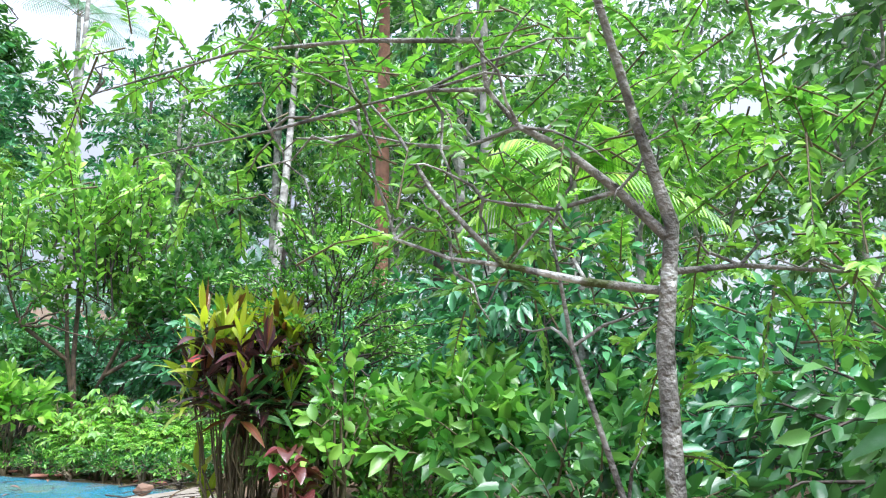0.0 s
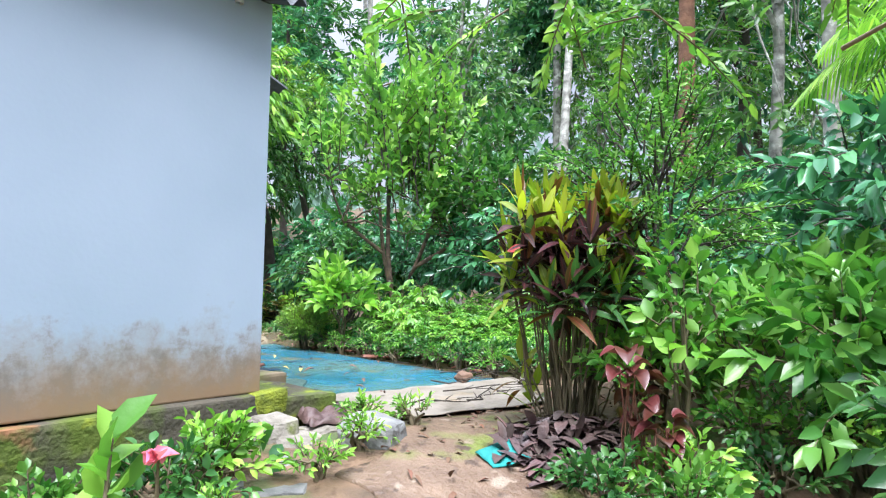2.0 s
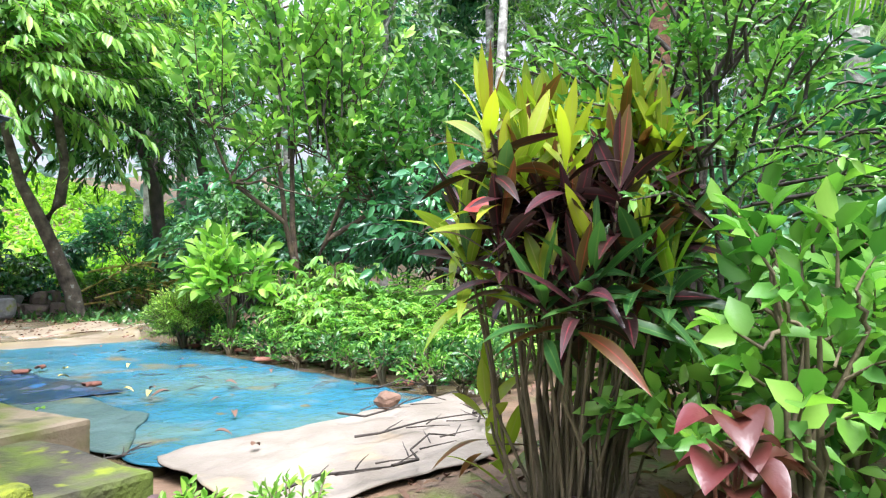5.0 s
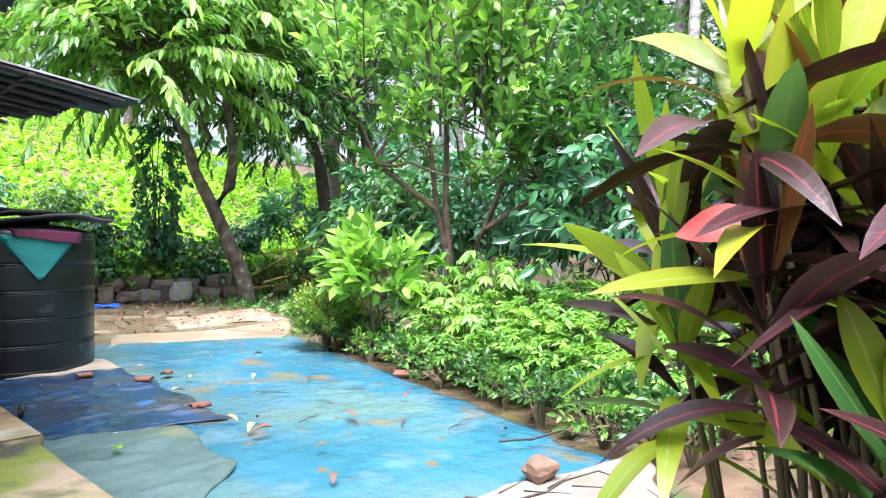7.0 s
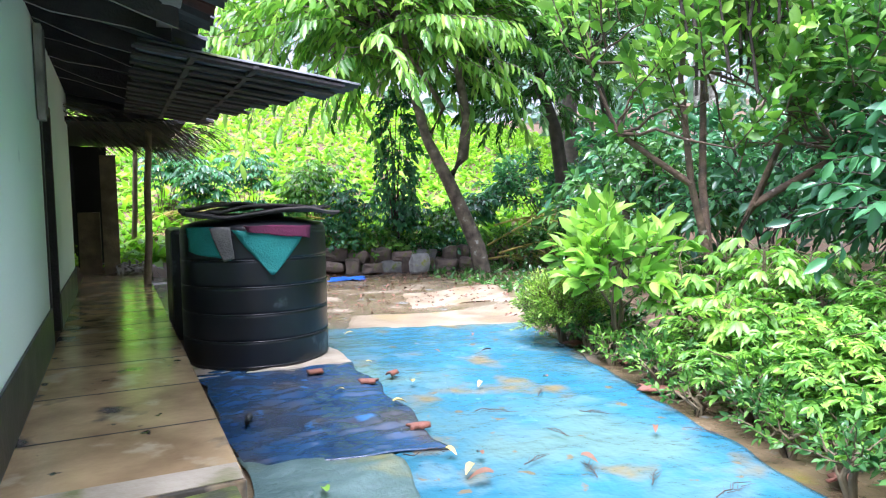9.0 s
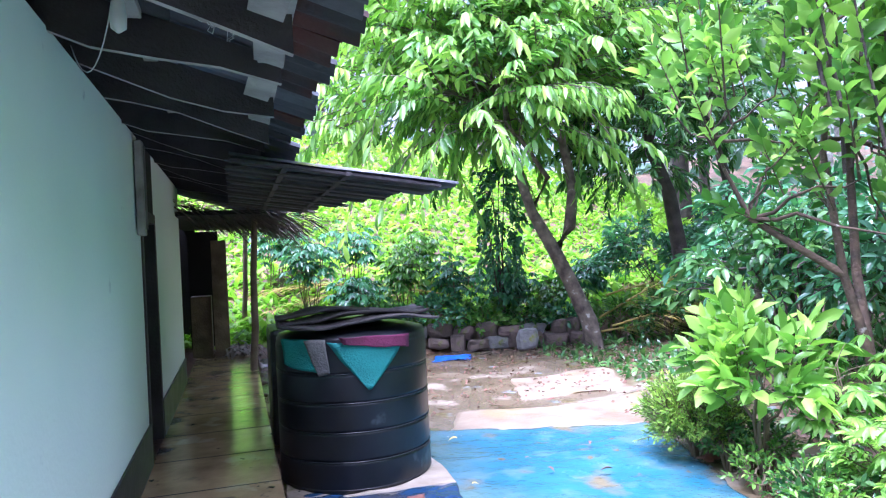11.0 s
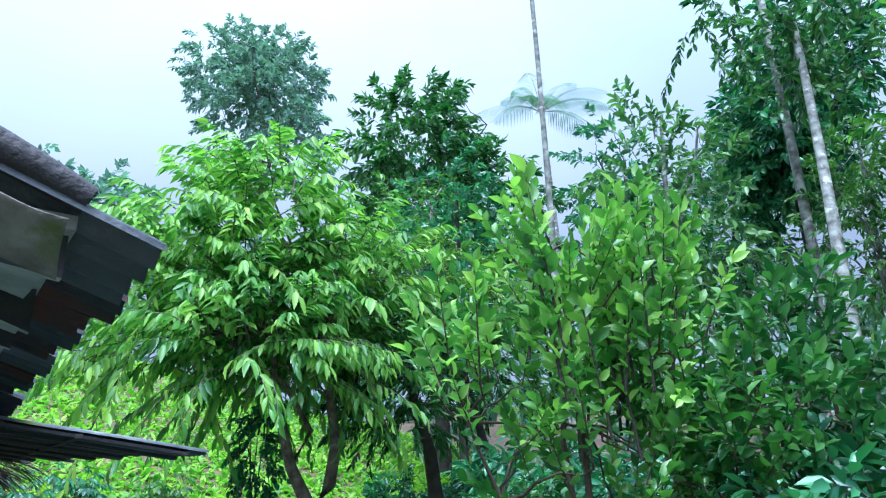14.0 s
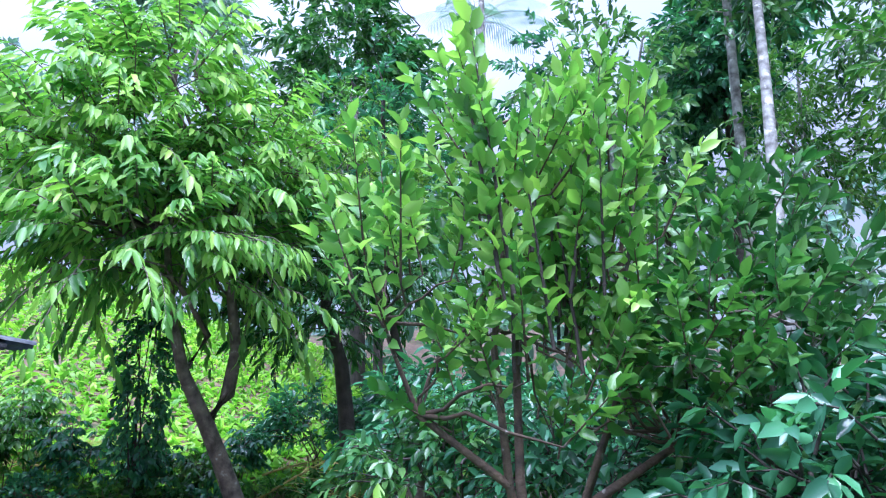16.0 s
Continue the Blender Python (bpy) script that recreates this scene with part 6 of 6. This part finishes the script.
# dead leaf heap and scraps by the cordyline
rng = np.random.default_rng(900)
n = 420
a, r = rng.uniform(0, 6.28, n), 0.55 * rng.uniform(0, 1, n) ** 0.7
P = np.column_stack([1.05 + np.cos(a) * r, -1.72 + np.sin(a) * r * 0.7, np.zeros(n)])
P[:, 2] = np.array([lie(p, q) for p, q, _ in P]) + 0.02 + 0.16 * np.maximum(0, 1 - r / 0.55) * rng.uniform(0.2, 1, n)
v, f = blades(P, rng.normal(0, 1, (n, 3)) * np.array([1, 1, 0.35]), rng.uniform(0.12, 0.26, n), rng.uniform(0.04, 0.09, n), rng, 0.3, 4)
tagged(new("leaf_heap", mesh_from("leaf_heap", v, f, M_DEBRIS)), "heap of dark withered leaves beside the path", "leaf heap", kind="stuff")
sheet("rag", (0.42, -1.62), (0.72, -1.72), (0.86, -1.5), (0.52, -1.42), 0.03, M_TEAL, 16, 12, 0.05, 0.06, 21.0, "faded teal rag on the earth path", "rag", fold=12.0)
sheet("plastic_scrap", (0.12, -0.36), (0.55, -0.5), (0.66, -0.1), (0.3, -0.02), 0.04, M_DEBRIS, 22, 20, 0.14, 0.06, 23.0, "crumpled dark plastic scrap among the stones", "scrap", fold=14.0)
n = 5200
x, y = rng.uniform(-2.5, 9.5, n), rng.uniform(-3.5, 12.2, n)
ok = (((x > 3.9 + 0.16 * y) & (x < 6.5)) | (y > 7.2) & (x > 1.5) | (y < -0.6) & (x > 0.0)) & ~((x > 5.5) & (y < 7))
x, y = x[ok], y[ok]
P = np.column_stack([x, y, [lie(p, q) + 0.03 for p, q in zip(x, y)]])
v, f = leaves(P, rng.normal(0, 1, (len(x), 3)) * np.array([1, 1, 0.2]), rng.uniform(0.04, 0.13, len(x)), rng.uniform(0.02, 0.05, len(x)), rng, 0.4, 0.2, 1.5)
tagged(new("leaf_litter", mesh_from("leaf_litter", v, f, M_DEADLEAF)), "scattered dead leaves on the damp ground", "leaf litter", kind="stuff")


def fallen_frond(x, y, z, length, rz, tilt, material, seed, label):
    r = np.random.default_rng(seed)
    ob = thing("fallen_frond", x, y, z, label, "palm frond", "fallen fronds", rz=rz)
    s = np.linspace(0, 1, 9)[:, None]
    d = np.array([1.0, 0, tilt])
    rib = d * length * s - np.array([0, 0, 1.0]) * length * 0.12 * s * s
    v, f = tube([(rib, np.linspace(0.025, 0.005, 9))], 6)
    apart_mesh("rib", mesh_from("rib", v, f, M_DRYFROND, True), ob)
    q = np.linspace(0.15, 1, 34)
    P = d * length * q[:, None] - np.array([0, 0, 1.0]) * length * 0.12 * (q ** 2)[:, None]
    pcs = []
    for sign in (1, -1):
        D = np.column_stack([np.full(34, 0.7), np.full(34, sign * 0.8), r.normal(0.15, 0.15, 34)])
        pcs.append(blades(P, D, 0.7 * np.sin(np.pi * (0.2 + 0.75 * q)) + 0.1, 0.035, r, 0.3, 3))
    v, f = merge(pcs)
    tagged(apart_mesh("leaflet_fan", mesh_from("leaflet_fan", v, f, material), ob), kind="stuff")
    return ob


for k, (x, y, z, ln, rz, tl) in enumerate(((7.6, 11.5, 0.5, 2.6, -12, 0.55), (7.7, 11.2, 0.35, 2.4, -20, 0.3), (7.6, 11.6, 0.2, 2.2, -5, 0.12), (8.0, 11.9, 0.9, 2.4, 10, 0.2), (3.4, 15.4, 1.3, 2.4, 170, 0.05), (3.0, 15.2, 1.1, 2.2, 190, -0.1), (4.4, 14.6, 1.2, 2.2, 20, 0.2), (5.2, 14.4, 1.0, 2.4, 165, 0.25))):
    fallen_frond(x, y, z, ln, rz, tl, (M_DRYFROND, L_CORD_G)[k in (2, 6)], 950 + k, "fallen coconut frond turning yellow")

# flowering plant by the path, light bulb and rags
leafy_bush("bougainvillea", -2.32, -2.30, 0.20, 0.92, "low plant with bright green leaves by the path", L_LIME, 970, 0.10, 0.06, 22, 7, 0.2, 0.2)
rng = np.random.default_rng(971)
fl = thing("pink_flower", -2.24, -2.43, 0.55, "pink papery bougainvillea flower", "flower")
a = rng.uniform(0, 6.28, 9)
v, f = leaves(np.zeros((9, 3)) + np.array([0, 0, 0.02]), np.column_stack([np.cos(a), np.sin(a), rng.uniform(0.1, 0.9, 9)]), rng.uniform(0.035, 0.055, 9), rng.uniform(0.035, 0.045, 9), rng, 0.1, 0.3, 0.6)
apart_mesh("petal_whorl", mesh_from("petal_whorl", v, f, L_PINK, True), fl)
v, f = tube([([(-0.05, 0.10, -0.9), (0.01, 0.02, -0.3), (0, 0, 0.02)], (0.006, 0.005, 0.003))], 6)
apart_mesh("stalk", mesh_from("stalk", v, f, M_STEM), fl)
bulb = thing("light_bulb", 0.36, 2.30, 2.99, "white lamp holder with an unlit bulb under the rafters", "lamp")
v, f = tube([([(0, 0, 0.14), (0, 0, 0.10), (0, 0, 0.095), (0, 0, 0.03), (0, 0, 0.02), (0, 0, -0.04), (0, 0, -0.09), (0, 0, -0.11)], (0.004, 0.004, 0.026, 0.028, 0.024, 0.034, 0.03, 0.004))], 16)
holder = apart_mesh("holder", mesh_from("holder", v, f, M_PVC, True), bulb)
v, f = tube([(bend((0, 0, 0.13), (-0.35, 0.9, 0.1), -0.25, 0, 12), np.full(12, 0.003))], 5)
apart_mesh("wire", mesh_from("wire", v, f, M_PVC), holder, "thin white wire")
wire = new("loose_wire", None)
wire.matrix_basis = pose(0.75, 2.1, 2.88)
tagged(wire, "tangle of thin pale wire hanging from a rafter", "wire")
rng = np.random.default_rng(980)
pts = np.cumsum(rng.normal(0, 0.02, (40, 3)), 0)
pts[0] = (0, -0.02, 0.16)
v, f = tube([(pts, np.full(40, 0.0022))], 4)
apart_mesh("strand", mesh_from("strand", v, f, M_PVC), wire)
draped("verge_sack", ((-0.3, 1.24, 3.36), (0.78, 1.22, 3.03), (0.76, 1.62, 3.16), (-0.35, 1.6, 3.50)), "grey-white sack laid over the roof's end", M_MAT, 6.0, category="sack")
draped("verge_sack", ((0.70, 1.27, 2.98), (1.00, 1.27, 2.92), (1.00, 1.40, 2.77), (0.76, 1.40, 2.86)), "brownish white sack hanging under the roof's end", M_PALEROCK, 8.0, category="sack")
n = 140
P = rng.normal(0, 1, (n, 3)) * np.array([0.16, 0.22, 0.05]) + np.array([0.72, 12.4, 0.34])
v, f = blades(P, rng.normal(0, 1, (n, 3)) * np.array([1, 1, 0.4]), rng.uniform(0.12, 0.3, n), 0.05, rng, 0.4, 3)
tagged(new("rag_heap", mesh_from("rag_heap", v, f, M_MAT)), "heap of pale rags at the end of the veranda", "rags", kind="stuff")

# broken curved stump among the bushes
snag = thing("tree_stump", 7.55, 7.25, 0.1, "curved broken stump with mossy dark bark", "stump")
v, f = tube([([(0, 0, -0.2), (0.02, 0.0, 0.6), (0.08, 0.02, 1.1), (0.28, 0.1, 1.5), (0.6, 0.2, 1.78), (0.75, 0.25, 1.85), (0.78, 0.26, 1.86)], (0.17, 0.15, 0.14, 0.13, 0.12, 0.10, 0.02))], 10)
apart_mesh("trunk", mesh_from("trunk", v, f, M_BARK, True), snag)
